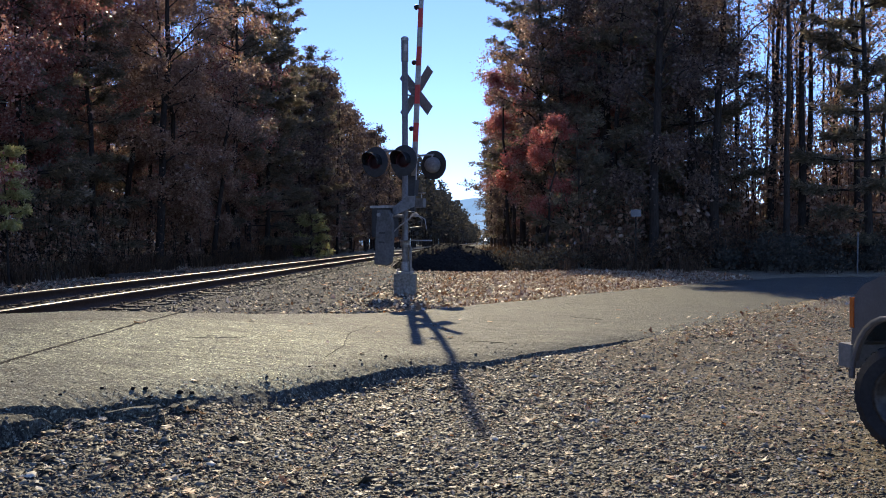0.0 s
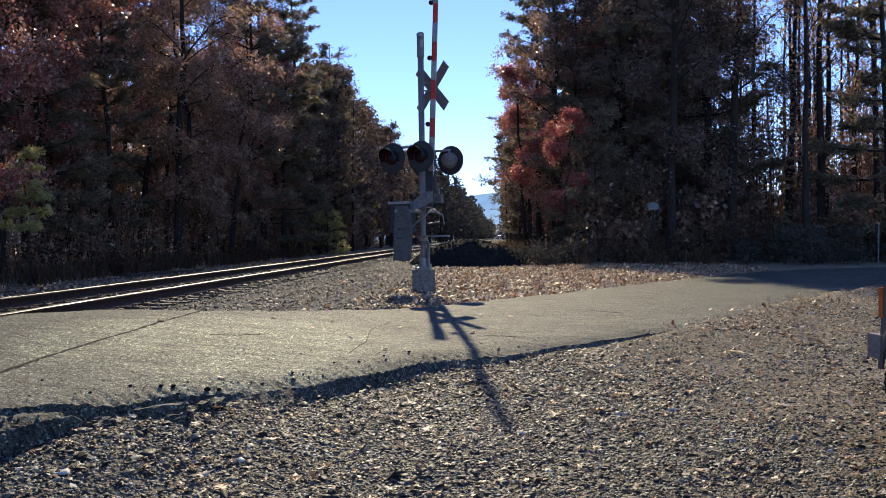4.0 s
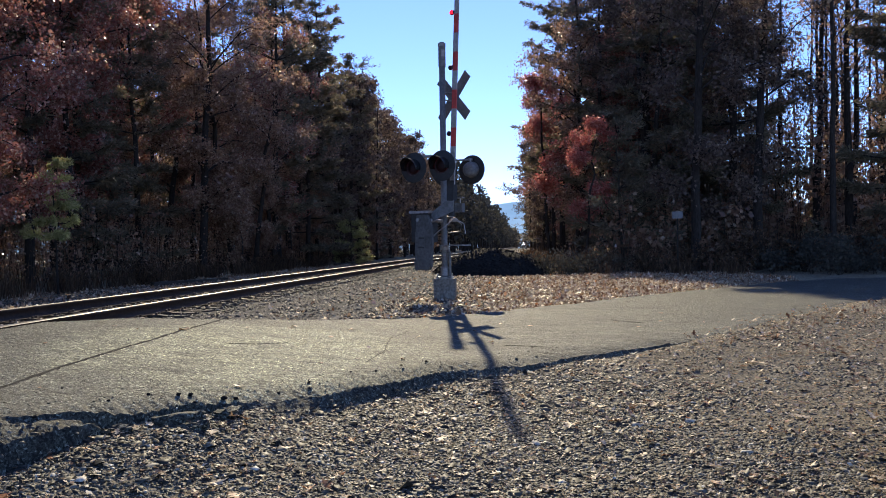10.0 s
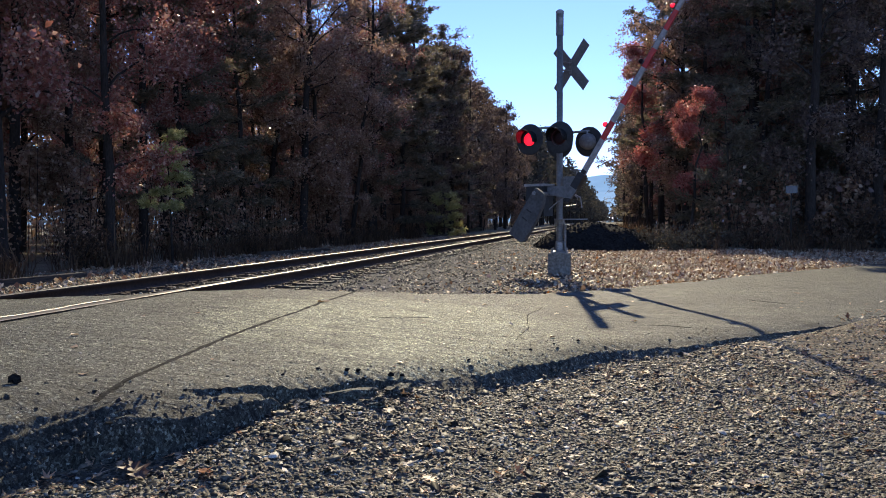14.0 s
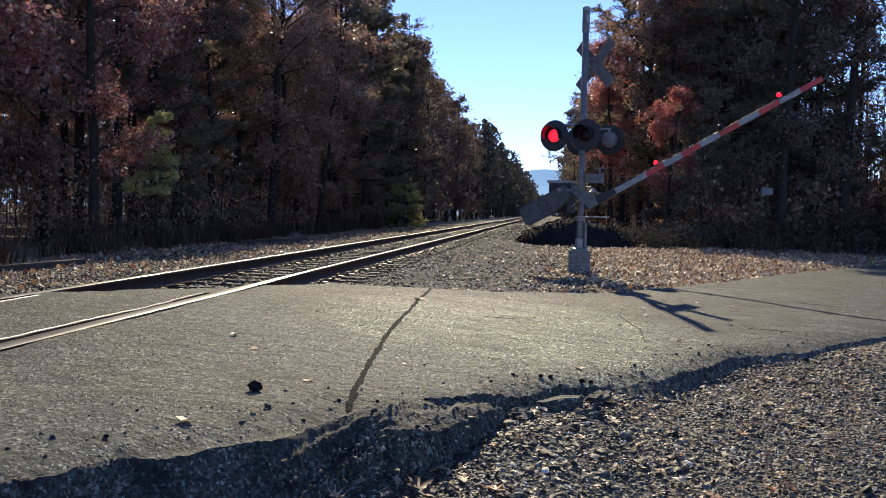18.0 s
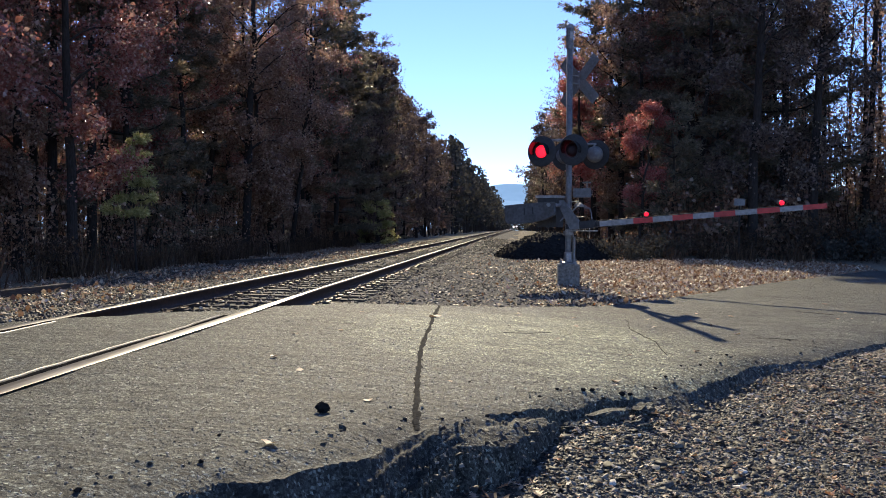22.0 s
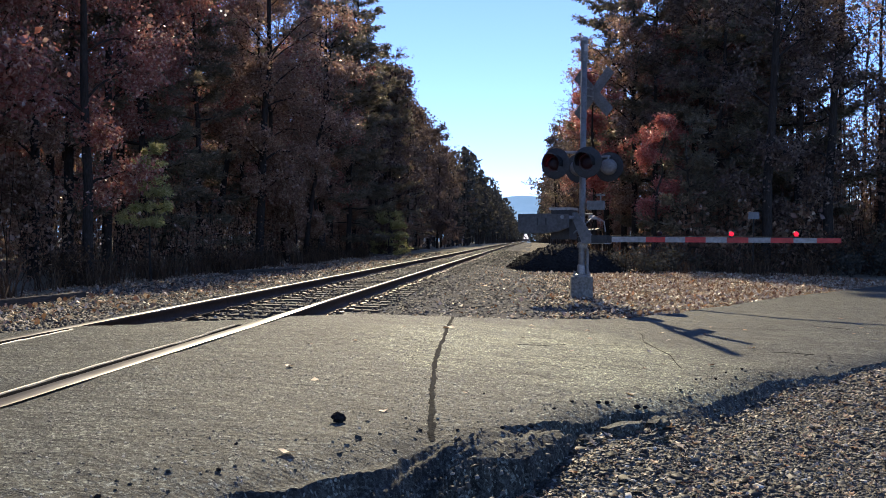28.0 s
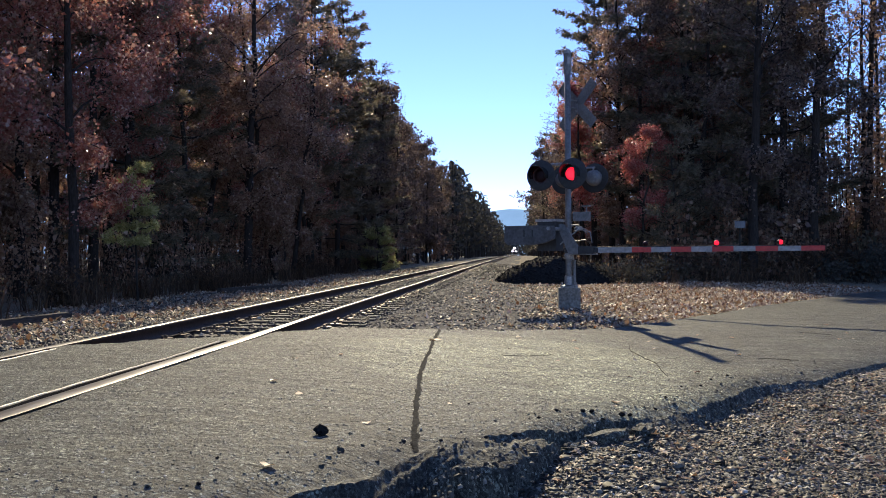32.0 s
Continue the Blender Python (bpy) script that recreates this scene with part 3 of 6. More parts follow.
def build_track():
    track = thing("railway_track", "single railway track on timber ties in grey ballast", "railway track", kind="structure")
    ys = np.concatenate([np.arange(-40, 150, 3.0), np.arange(150, 901, 15.0)])
    prof = np.array(rail_profile())
    k = len(prof)
    for side in (0.753, -0.753):
        s, t = Soup(), Soup()
        p = np.stack([track_x(ys)[:, None] + side + prof[None, :, 0], np.repeat(ys[:, None], k, 1), np.repeat(prof[None, :, 1], len(ys), 0)], -1)
        i, j = np.meshgrid(np.arange(len(ys) - 1), np.arange(k), indexing="ij")
        s.add(p, np.stack([i * k + j, i * k + (j + 1) % k, (i + 1) * k + (j + 1) % k, (i + 1) * k + j], -1).reshape(-1, 4))
        rail = part("rail", s, RAIL_SIDE, track, "rusty steel rail with a shiny worn top")
        cap = np.array([(-0.036, -0.003), (-0.022, 0.0025), (0.022, 0.0025), (0.036, -0.003)])
        worn = np.where(ys < 8.5, 1.25, 0.55)
        spread = np.where((ys < 8.5) & (side > 0), 0.045, 0.0)
        p = np.stack([track_x(ys)[:, None] + side + cap[None, :, 0] * worn[:, None] + spread[:, None] * (cap[None, :, 0] > 0), np.repeat(ys[:, None], 4, 1), np.repeat(cap[None, :, 1], len(ys), 0)], -1)
        i, j = np.meshgrid(np.arange(len(ys) - 1), np.arange(3), indexing="ij")
        t.add(p, np.stack([i * 4 + j, i * 4 + j + 1, (i + 1) * 4 + j + 1, (i + 1) * 4 + j], -1).reshape(-1, 4))
        part("running_surface", t, RAIL_TOP, rail, "bright worn running surface")
    bm = boxed(-1.28, 1.28, -0.11, 0.11, -0.34, -0.172)
    bmesh.ops.subdivide_edges(bm, edges=[e for e in bm.edges if e.calc_length() > 2], cuts=7)
    for v in bm.verts:
        v.co.y += 0.008 * math.sin(v.co.x * 9 + v.co.z * 20)
        v.co.z += 0.006 * math.sin(v.co.x * 7 + v.co.y * 30)
    tie = part("tie", bm, TIE, track)
    bm = bmesh.new()
    for x in (0.753, -0.753):
        box(bm, x - 0.17, x + 0.17, -0.09, 0.09, -0.176, -0.158)
        for a in (-0.095, 0.095):
            for b in (-0.05, 0.05):
                box(bm, x + a - 0.016, x + a + 0.016, b - 0.016, b + 0.016, -0.162, -0.128)
    plate = part("tie_plate", bm, PLATE, tie, "rusty tie plates with spike heads")
    r = random.Random(3)
    first, y = True, 7.2
    places = [-1.0 - 0.52 * i for i in range(20)] + [8.3 + 0.52 * i for i in range(130)]
    for y in places:
        m = Matrix.Translation((float(track_x(y)) + r.uniform(-0.05, 0.05), y + r.uniform(-0.03, 0.03), r.uniform(-0.008, 0.004))) @ Euler((0, 0, r.uniform(-0.02, 0.02))).to_matrix().to_4x4()
        if first:
            tie.matrix_basis, first = m, False
        else:
            t = new("tie", tie.data)
            t.parent, t.matrix_basis = track, m
            q = new("tie_plate", plate.data)
            q.parent = t
    s = Soup()
    y = 8.3 + 0.52 * 130 + np.arange(500) * 0.52
    c = np.array([(-1.28, -0.11, -0.3), (1.28, -0.11, -0.3), (1.28, 0.11, -0.3), (-1.28, 0.11, -0.3), (-1.28, -0.11, -0.172), (1.28, -0.11, -0.172), (1.28, 0.11, -0.172), (-1.28, 0.11, -0.172)])
    s.repeat(c[None] + np.stack([track_x(y), y, 0 * y], -1)[:, None], [(4, 5, 6, 7), (0, 1, 5, 4), (1, 2, 6, 5), (2, 3, 7, 6), (3, 0, 4, 7)])
    tagged(part("far_ties", s, TIE, track), kind="stuff")
    return track


track = build_track()


def build_bed():
    ys = np.concatenate([np.arange(9.9, 60, 0.5), np.arange(60, 900, 10.0)])
    cross = np.linspace(-3.0, 3.9, 24)
    gy, gx = np.meshgrid(ys, cross, indexing="ij")
    x = gx + track_x(gy) + 0.25 * waves(gx * 0, gy, 19, 2.0) * (np.abs(gx) > 2.5)
    edge = np.minimum(np.abs(cross + 3.0), np.abs(3.9 - cross))[None]
    z = ground_z(x.ravel(), gy.ravel()).reshape(x.shape) + 0.014 - 0.05 * (edge < 0.1) + 0.012 * waves(x, gy, 20, 0.3)
    s, w = Soup(), len(cross)
    i, j = np.meshgrid(np.arange(len(ys) - 1), np.arange(w - 1), indexing="ij")
    s.add(np.stack([x, gy, z], -1), np.stack([i * w + j, i * w + j + 1, (i + 1) * w + j + 1, (i + 1) * w + j], -1).reshape(-1, 4))
    tagged(part("ballast_bed", s, BED, smooth=True), "bed of grey crushed stone under the railway line", "track bed", kind="structure")


build_bed()
for x, d in ((0.753, -1), (-0.753, 1)):
    line = [(x + d * 0.085, 7.6 if d < 0 else 6.9), (x + d * 0.085, 3.0), (x + d * 0.085, -1.0)]
    # No recess is cut: a flat dark strip paints the groove's shade.
    strip(line, 0.085, 0.006, "flangeway", TAR, "flat dark strip painted for the shaded groove beside the rail", 0.02, 0.002)
    strip([(p[0] + d * 0.055, p[1]) for p in line], 0.012, 0.008, "edge_bar", WORN_PLATE, "thin bright steel edge bar", 0.03, 0.002)


# ---- loose stone ----
def stones(name, count, area, size, mat, label, keep, flat=0.5, embed=0.3, base=ground_z, seed=1):
    g = np.random.default_rng(seed)
    xy = np.stack([g.uniform(area[0], area[1], count * 3), g.uniform(area[2], area[3], count * 3)], -1)
    xy = xy[keep(xy[:, 0], xy[:, 1], g)][:count]
    n = len(xy)
    cube = np.array([(-1, -1, -1), (1, -1, -1), (1, 1, -1), (-1, 1, -1), (-1, -1, 1), (1, -1, 1), (1, 1, 1), (-1, 1, 1)], float)
    p = cube[None] * (1 + 0.35 * g.normal(size=(n, 8, 3)).clip(-1.6, 1.6))
    p[:, 4:, :2] *= g.uniform(0.45, 0.95, (n, 1, 1))
    r = size * np.exp(0.38 * g.normal(size=(n, 1, 1)).clip(-2.2, 1.7)) * 0.5
    p = p * r * np.stack([g.uniform(0.7, 1.3, n), g.uniform(0.6, 1.0, n), g.uniform(0.6, 1.2, n) * flat], -1)[:, None]
    a, t, u = g.uniform(0, 6.28, n), g.normal(size=n) * 0.3, g.normal(size=n) * 0.3
    z0 = base(xy[:, 0], xy[:, 1])
    y1 = p[..., 1] * np.cos(t)[:, None] - p[..., 2] * np.sin(t)[:, None]
    z1 = p[..., 1] * np.sin(t)[:, None] + p[..., 2] * np.cos(t)[:, None]
    x1 = p[..., 0] * np.cos(u)[:, None] + z1 * np.sin(u)[:, None]
    z1 = -p[..., 0] * np.sin(u)[:, None] + z1 * np.cos(u)[:, None]
    x2 = x1 * np.cos(a)[:, None] - y1 * np.sin(a)[:, None]
    y2 = x1 * np.sin(a)[:, None] + y1 * np.cos(a)[:, None]
    q = np.stack([x2 + xy[:, :1], y2 + xy[:, 1:], z1 + z0[:, None] + (r[:, 0] * flat * (1 - 2 * embed))], -1)
    s = Soup()
    s.repeat(q, [(4, 5, 6, 7), (0, 1, 5, 4), (1, 2, 6, 5), (2, 3, 7, 6), (3, 0, 4, 7)])
    return tagged(part(name, s, mat), label, "gravel", kind="stuff")


def yard_keep(x, y, g):
    d = -side_of(NEAR, x, y)
    return (d > 0.06) & (g.uniform(0, 1, len(x)) < np.interp(y + 0.35 * waves(x, y, 18, 0.7), [2.3, 3.5, 5, 9, 16], [0.1, 1, 1, 0.7, 0.35])) & (g.uniform(0, 1, len(x)) < np.clip(1.25 - np.clip(x - 5.6, 0, 3.0) * (0.33 + 0.22 * waves(x, y, 11, 0.9)), 0.2, 1))


def bed_keep(x, y, g):
    tx = x - track_x(y)
    ok = (side_of(FAR, x, y) > 0.02) & (np.abs(np.abs(tx) - 0.753) > 0.08)
    on_tie = ((y - 8.3 + 0.13) % 0.52 < 0.24) & (np.abs(tx) < 1.36) & (y > 8)
    thin = np.interp(y, [8, 14, 24, 33, 34, 75], [1, 0.85, 0.55, 0.45, 1, 0.5]) * np.interp(tx, [-8, -5.5, -2, 2.2, 3.6, 6], [0.1, 0.7, 1, 1, 0.8, 0.12])
    return ok & ~(on_tie & (g.uniform(0, 1, len(x)) < 0.55)) & (g.uniform(0, 1, len(x)) < thin)


def bed_base(x, y):
    tx = x - track_x(y)
    on_tie = ((y - 8.3 + 0.11) % 0.52 < 0.22) & (np.abs(tx) < 1.3) & (y > 8)
    return np.where(on_tie, -0.176, ground_z(x, y))


def grit_keep(x, y, g):
    d = side_of(NEAR, x, y)
    return (d > 0.0) & (side_of(FAR, x, y) < -0.05) & (np.abs(np.abs(x) - 0.72) > 0.16) & (g.uniform(0, 1, len(x)) < np.interp(y - 0.4 * x, [1, 4, 7], [1, 0.6, 0.25]))


GRIT = islands("aggregate", [(0.0, (0.035, 0.035, 0.03)), (0.5, (0.095, 0.094, 0.078)), (0.85, (0.16, 0.156, 0.13)), (1.0, (0.55, 0.53, 0.46))], 0.6, 0.4)
EDGE_GRIT = islands("edge_rubble", [(0.0, (0.03, 0.03, 0.026)), (0.7, (0.11, 0.107, 0.092)), (1.0, (0.26, 0.25, 0.21))], 0.8, 0.2)
for ob in (stones("aggregate", 14000, (0.3, 5.6, 1.8, 7.5), 0.0065, GRIT, "", grit_keep, 0.6, 0.6, paved_z, 21), stones("edge_rubble", 9000, (1.2, 8.5, 1.0, 11), 0.012, EDGE_GRIT, "", lambda x, y, g: (side_of(NEAR, x, y) < -0.03) & (side_of(NEAR, x, y) > -0.4), 0.7, 0.45, edge_z, 22)):
    ob.parent = road
    del ob["category"]
stones("near_gravel", 52000, (2.2, 9.4, 2.2, 7.6), 0.0155, GRAVEL, "small flat gravel chips close to the broken road edge", yard_keep, 0.3, 0.35, seed=62)
stones("soil_grit", 13000, (6.2, 12.5, 3.0, 15), 0.011, GRAVEL, "fine grit and crumbs on the bare sandy soil", lambda x, y, g: side_of(NEAR, x, y) < 0.25 * g.uniform(-1, 1, len(x)) + 0.0, 0.4, 0.35, lambda x, y: np.where(side_of(NEAR, x, y) > 0, paved_z(x, y), ground_z(x, y)), 63)
stones("yard_gravel", 42000, (1.9, 11.5, 2.2, 13.5), 0.021, GRAVEL, "loose flat grey gravel chips on bare soil", yard_keep, 0.27, 0.4, seed=2)
stones("edge_gravel", 7000, (2.6, 9.5, 2.0, 12), 0.024, GRAVEL, "gravel chips spilled against the broken edge of the road", lambda x, y, g: (side_of(NEAR, x, y) < -0.1) & (side_of(NEAR, x, y) > -0.45) & (g.uniform(0, 1, len(x)) < np.clip((x - 2.9) / 2.2, 0.03, 1)), 0.38, 0.35, edge_z, 55)
stones("coarse_gravel", 4500, (1.9, 11.5, 2.2, 13.5), 0.034, GRAVEL, "larger flat stones among the gravel", yard_keep, 0.34, 0.36, seed=52)
stones("sparse_gravel", 6000, (-3, 14, -6, 2.4), 0.03, GRAVEL, "thin gravel on the bare soil of the yard", lambda x, y, g: side_of(NEAR, x, y) < -0.06, 0.42, 0.4, seed=53)
stones("thinning_gravel", 13000, (0.5, 13, -2.5, 3.6), 0.022, GRAVEL, "loose gravel chips thinning out over the yard", lambda x, y, g: (side_of(NEAR, x, y) < -0.06) & (g.uniform(0, 1, len(x)) < np.interp(y + 0.4 * waves(x, y, 14, 0.8), [-2.2, 1.5, 3.0, 3.6], [0.05, 0.8, 0.8, 0.1])), 0.34, 0.4, seed=56)
stones("crossing_ballast", 4000, (-2.6, 2.6, -12, 1.5), 0.035, BALLAST, "crushed ballast stone on the near side of the crossing", lambda x, y, g: (side_of(NEAR, x, y) < -0.08) & (np.abs(np.abs(x) - 0.753) > 0.08), 0.75, 0.3, seed=57)
stones("far_ballast", 9000, (-5.5, 4.6, 33, 75), 0.065, BALLAST, "crushed ballast stone along the line", bed_keep, 0.75, 0.3, seed=54)
stones("ballast", 54000, (-7.0, 5.4, 7.5, 34), 0.031, BALLAST, "crushed grey ballast stone under and beside the track", bed_keep, 0.75, 0.3, bed_base, 3)


OVAL = [(-1, 0), (-0.35, 0.6), (0.35, 0.5), (1, 0), (0.35, -0.5), (-0.35, -0.6)]
LOBED = [(-1.15, 0), (-0.62, 0.12), (-0.55, 0.42), (-0.25, 0.16), (0.0, 0.62), (0.22, 0.2), (0.55, 0.48), (0.62, 0.14), (1, 0.05), (0.62, -0.14), (0.5, -0.5), (0.22, -0.2), (0.0, -0.66), (-0.25, -0.16), (-0.55, -0.4), (-0.62, -0.12)]


def leaves(name, count, area, size, mat, label, keep, base=ground_z, seed=1, lift=0.01, tilt=0.5, outline=OVAL):
    """Curled leaves, each a fan round its middle."""
    g = np.random.default_rng(seed)
    xy = np.stack([g.uniform(area[0], area[1], count * 3), g.uniform(area[2], area[3], count * 3)], -1)
    xy = xy[keep(xy[:, 0], xy[:, 1], g)][:count]
    n, k = len(xy), len(outline)
    shape = np.array([(0, 0)] + outline, float)
    flat = shape[None] * (1 + 0.13 * g.normal(size=(n, k + 1, 2)))
    curl, roll, twist = g.uniform(-0.2, 0.9, (n, 1)), g.uniform(-0.3, 0.9, (n, 1)), g.normal(size=(n, 1)) * 0.4
    z = curl * flat[..., 1] ** 2 + 0.5 * roll * flat[..., 0] ** 2 + twist * flat[..., 0] * flat[..., 1] + 0.05 * g.normal(size=(n, k + 1))
    p = np.concatenate([flat, z[..., None]], -1) * (size * np.exp(0.3 * g.normal(size=(n, 1, 1))) * 0.5)
    a, t = g.uniform(0, 6.28, n), g.normal(size=n) * tilt
    x1 = p[..., 0] * np.cos(t)[:, None] + p[..., 2] * np.sin(t)[:, None]
    z1 = -p[..., 0] * np.sin(t)[:, None] + p[..., 2] * np.cos(t)[:, None]
    z1 -= z1.min(axis=1)[:, None]
    x2 = x1 * np.cos(a)[:, None] - p[..., 1] * np.sin(a)[:, None]
    y2 = x1 * np.sin(a)[:, None] + p[..., 1] * np.cos(a)[:, None]
    q = np.stack([x2 + xy[:, :1], y2 + xy[:, 1:], z1 + (base(xy[:, 0], xy[:, 1]) + lift)[:, None]], -1)
    s = Soup()
    s.repeat(q, [(0, 1 + i, 1 + (i + 1) % k) for i in range(k)])
    return tagged(part(name, s, mat), label, "leaf litter", kind="stuff")


def litter_keep(x, y, g):
    tx = x - track_x(y)
    d = side_of(FAR, x, y)
    return (d > 0.03) & (g.uniform(0, 1, len(x)) < np.interp(tx, [1.5, 3.4, 5.0, 6.4], [0.02, 0.1, 0.55, 1])) 


leaves("leaf_litter", 31000, (1.8, 14.5, 9.5, 33), 0.066, LITTER, "thick litter of pale dry oak leaves beside the road", litter_keep, seed=5, tilt=0.5)
leaves("scattered_leaves", 4200, (2.5, 13, 2.5, 16), 0.048, LITTER, "dry brown and tan oak leaves scattered on gravel", lambda x, y, g: side_of(NEAR, x, y) < -0.1, seed=6, lift=0.016, tilt=0.28, outline=LOBED)
leaves("leaf_bits", 7000, (2.4, 12, 2.4, 14), 0.024, LITTER, "pale crumbs of dry leaves strewn over the gravel", lambda x, y, g: side_of(NEAR, x, y) < -0.12, seed=17, lift=0.012, tilt=0.3)
leaves("large_leaves", 850, (3.0, 12, 2.8, 13), 0.08, LITTER, "large curled oak leaves lying on the gravel", lambda x, y, g: side_of(NEAR, x, y) < -0.15, seed=16, lift=0.016, tilt=0.18, outline=LOBED)
leaves("trackside_litter", 11000, (-8.5, -2.0, 9, 60), 0.085, LITTER, "dry leaves along the far side of the ballast", lambda x, y, g: (g.uniform(0, 1, len(x)) < np.interp(x, [-8.5, -5, -3, -2], [1, 0.9, 0.35, 0.08])) & (side_of(FAR, x, y) > 0.1), seed=8)


def twigs(name, count, area, label, keep, seed):
    """Thin dry sticks and stalks lying about."""
    g = np.random.default_rng(seed)
    xy = np.stack([g.uniform(area[0], area[1], count * 2), g.uniform(area[2], area[3], count * 2)], -1)
    xy = xy[keep(xy[:, 0], xy[:, 1])][:count]
    s = Soup()
    for x, y in xy:
        a, ln = g.uniform(0, 6.28), 0.03 * math.exp(0.5 * g.normal())
        bend = g.normal() * 0.3
        z = float(ground_z(x, y)[0]) + 0.014 + abs(g.normal()) * 0.004
        pts = [(x + math.cos(a + bend * k) * ln * k, y + math.sin(a + bend * k) * ln * k, z + 0.006 * g.normal()) for k in (-1, 0, 1)]
        s.tube(pts, [0.0018, 0.0022, 0.0012], 3)
    return tagged(part(name, s, LITTER), label, "twigs", kind="stuff")


twigs("twigs", 1500, (3.0, 11, 2.8, 12), "thin dry twigs and leaf stalks among the gravel", lambda x, y: side_of(NEAR, x, y) < -0.12, 66)


leaves("drifted_leaves", 1500, (8.0, 14.0, 9.5, 17.5), 0.06, LITTER, "brown leaves drifted along the worn edge of the road", lambda x, y, g: np.abs(side_of(NEAR, x, y) + 0.35) < 0.5 * np.abs(g.normal(size=len(x))), lambda x, y: np.where(side_of(NEAR, x, y) > 0, paved_z(x, y), ground_z(x, y)), 67, 0.008, 0.4, LOBED)


# ---- trees ----
def bent(g, a, b, sag=0.0, wobble=0.1, n=6):
    """A line of points from a to b that sags or rises in its middle and wanders."""
    a, b = np.asarray(a, float), np.asarray(b, float)
    t = np.linspace(0, 1, n)[:, None]
    p = a + (b - a) * t
    p[:, 2] += sag * 4 * t[:, 0] * (1 - t[:, 0])
    w = g.normal(size=(n, 3)) * wobble
    w[0] = 0
    return p + w * t


def leaf_quads(g, centres, size, droop=0.3):
    n = len(centres)
    d = g.normal(size=(n, 3))
    d[:, 2] -= droop
    d /= np.linalg.norm(d, axis=1)[:, None]
    e = np.cross(d, g.normal(size=(n, 3)))
    e /= np.linalg.norm(e, axis=1)[:, None] + 1e-9
    s = size * np.exp(0.3 * g.normal(size=(n, 1)))
    up = np.cross(d, e) * s * 0.18
    return np.stack([centres, centres + (d * 0.5 + e * 0.36) * s + up, centres + d * s, centres + (d * 0.5 - e * 0.36) * s + up], 1)


def broadleaf(seed, h, spread, leaf_mat, n_leaves, leaf_size, bare_to=0.3, label="", trunk_r=None):
    g = np.random.default_rng(seed)
    wood, crown = Soup(), Soup()
    r0 = trunk_r or h * 0.0115
    trunk = bent(g, (0, 0, -0.3), (g.normal() * 0.5, g.normal() * 0.5, h), 0, 0.12, 10)
    wood.tube(trunk, np.linspace(1.0, 0.12, 10) ** 0.9 * r0 + 0.012, 8)
    ends = []
    for i in range(int(h * 1.5)):
        f = bare_to + (0.97 - bare_to) * g.uniform() ** 0.9
        base = np.array([np.interp(f * h, trunk[:, 2], trunk[:, k]) for k in range(3)])
        a = g.uniform(0, 6.28)
        reach = spread * (1.05 - 0.75 * abs(f - 0.55) / 0.45) * g.uniform(0.6, 1.1)
        tip = base + np.array([math.cos(a) * reach, math.sin(a) * reach, reach * g.uniform(0.15, 0.7)])
        limb = bent(g, base, tip, 0.15 * reach, 0.12, 6)
        wood.tube(limb, np.linspace(1, 0.25, 6) * r0 * 0.32 * (1.2 - f), 5)
        for j in range(5):
            k = g.uniform(0.3, 1.0)
            s = np.array([np.interp(k * 5, np.arange(6), limb[:, c]) for c in range(3)])
            e = s + g.normal(size=3) * np.array([0.6, 0.6, 0.4]) * reach * 0.4
            wood.tube(bent(g, s, e, 0.05, 0.05, 3), [0.018, 0.011, 0.006], 3)
            ends.append((s, e))
    pick = g.integers(0, len(ends), n_leaves)
    s = np.array([e[0] for e in ends])[pick]
    e = np.array([e[1] for e in ends])[pick]
    c = s + (e - s) * g.uniform(0.1, 1.15, (n_leaves, 1)) + g.normal(size=(n_leaves, 3)) * 0.2 * (spread / 3)
    crown.repeat(leaf_quads(g, c, leaf_size), [(0, 1, 2, 3)])
    t = thing("tree", label, "tree")
    part("trunk", wood, BARK, t, smooth=True)
    part("crown", crown, leaf_mat, t)
    return t


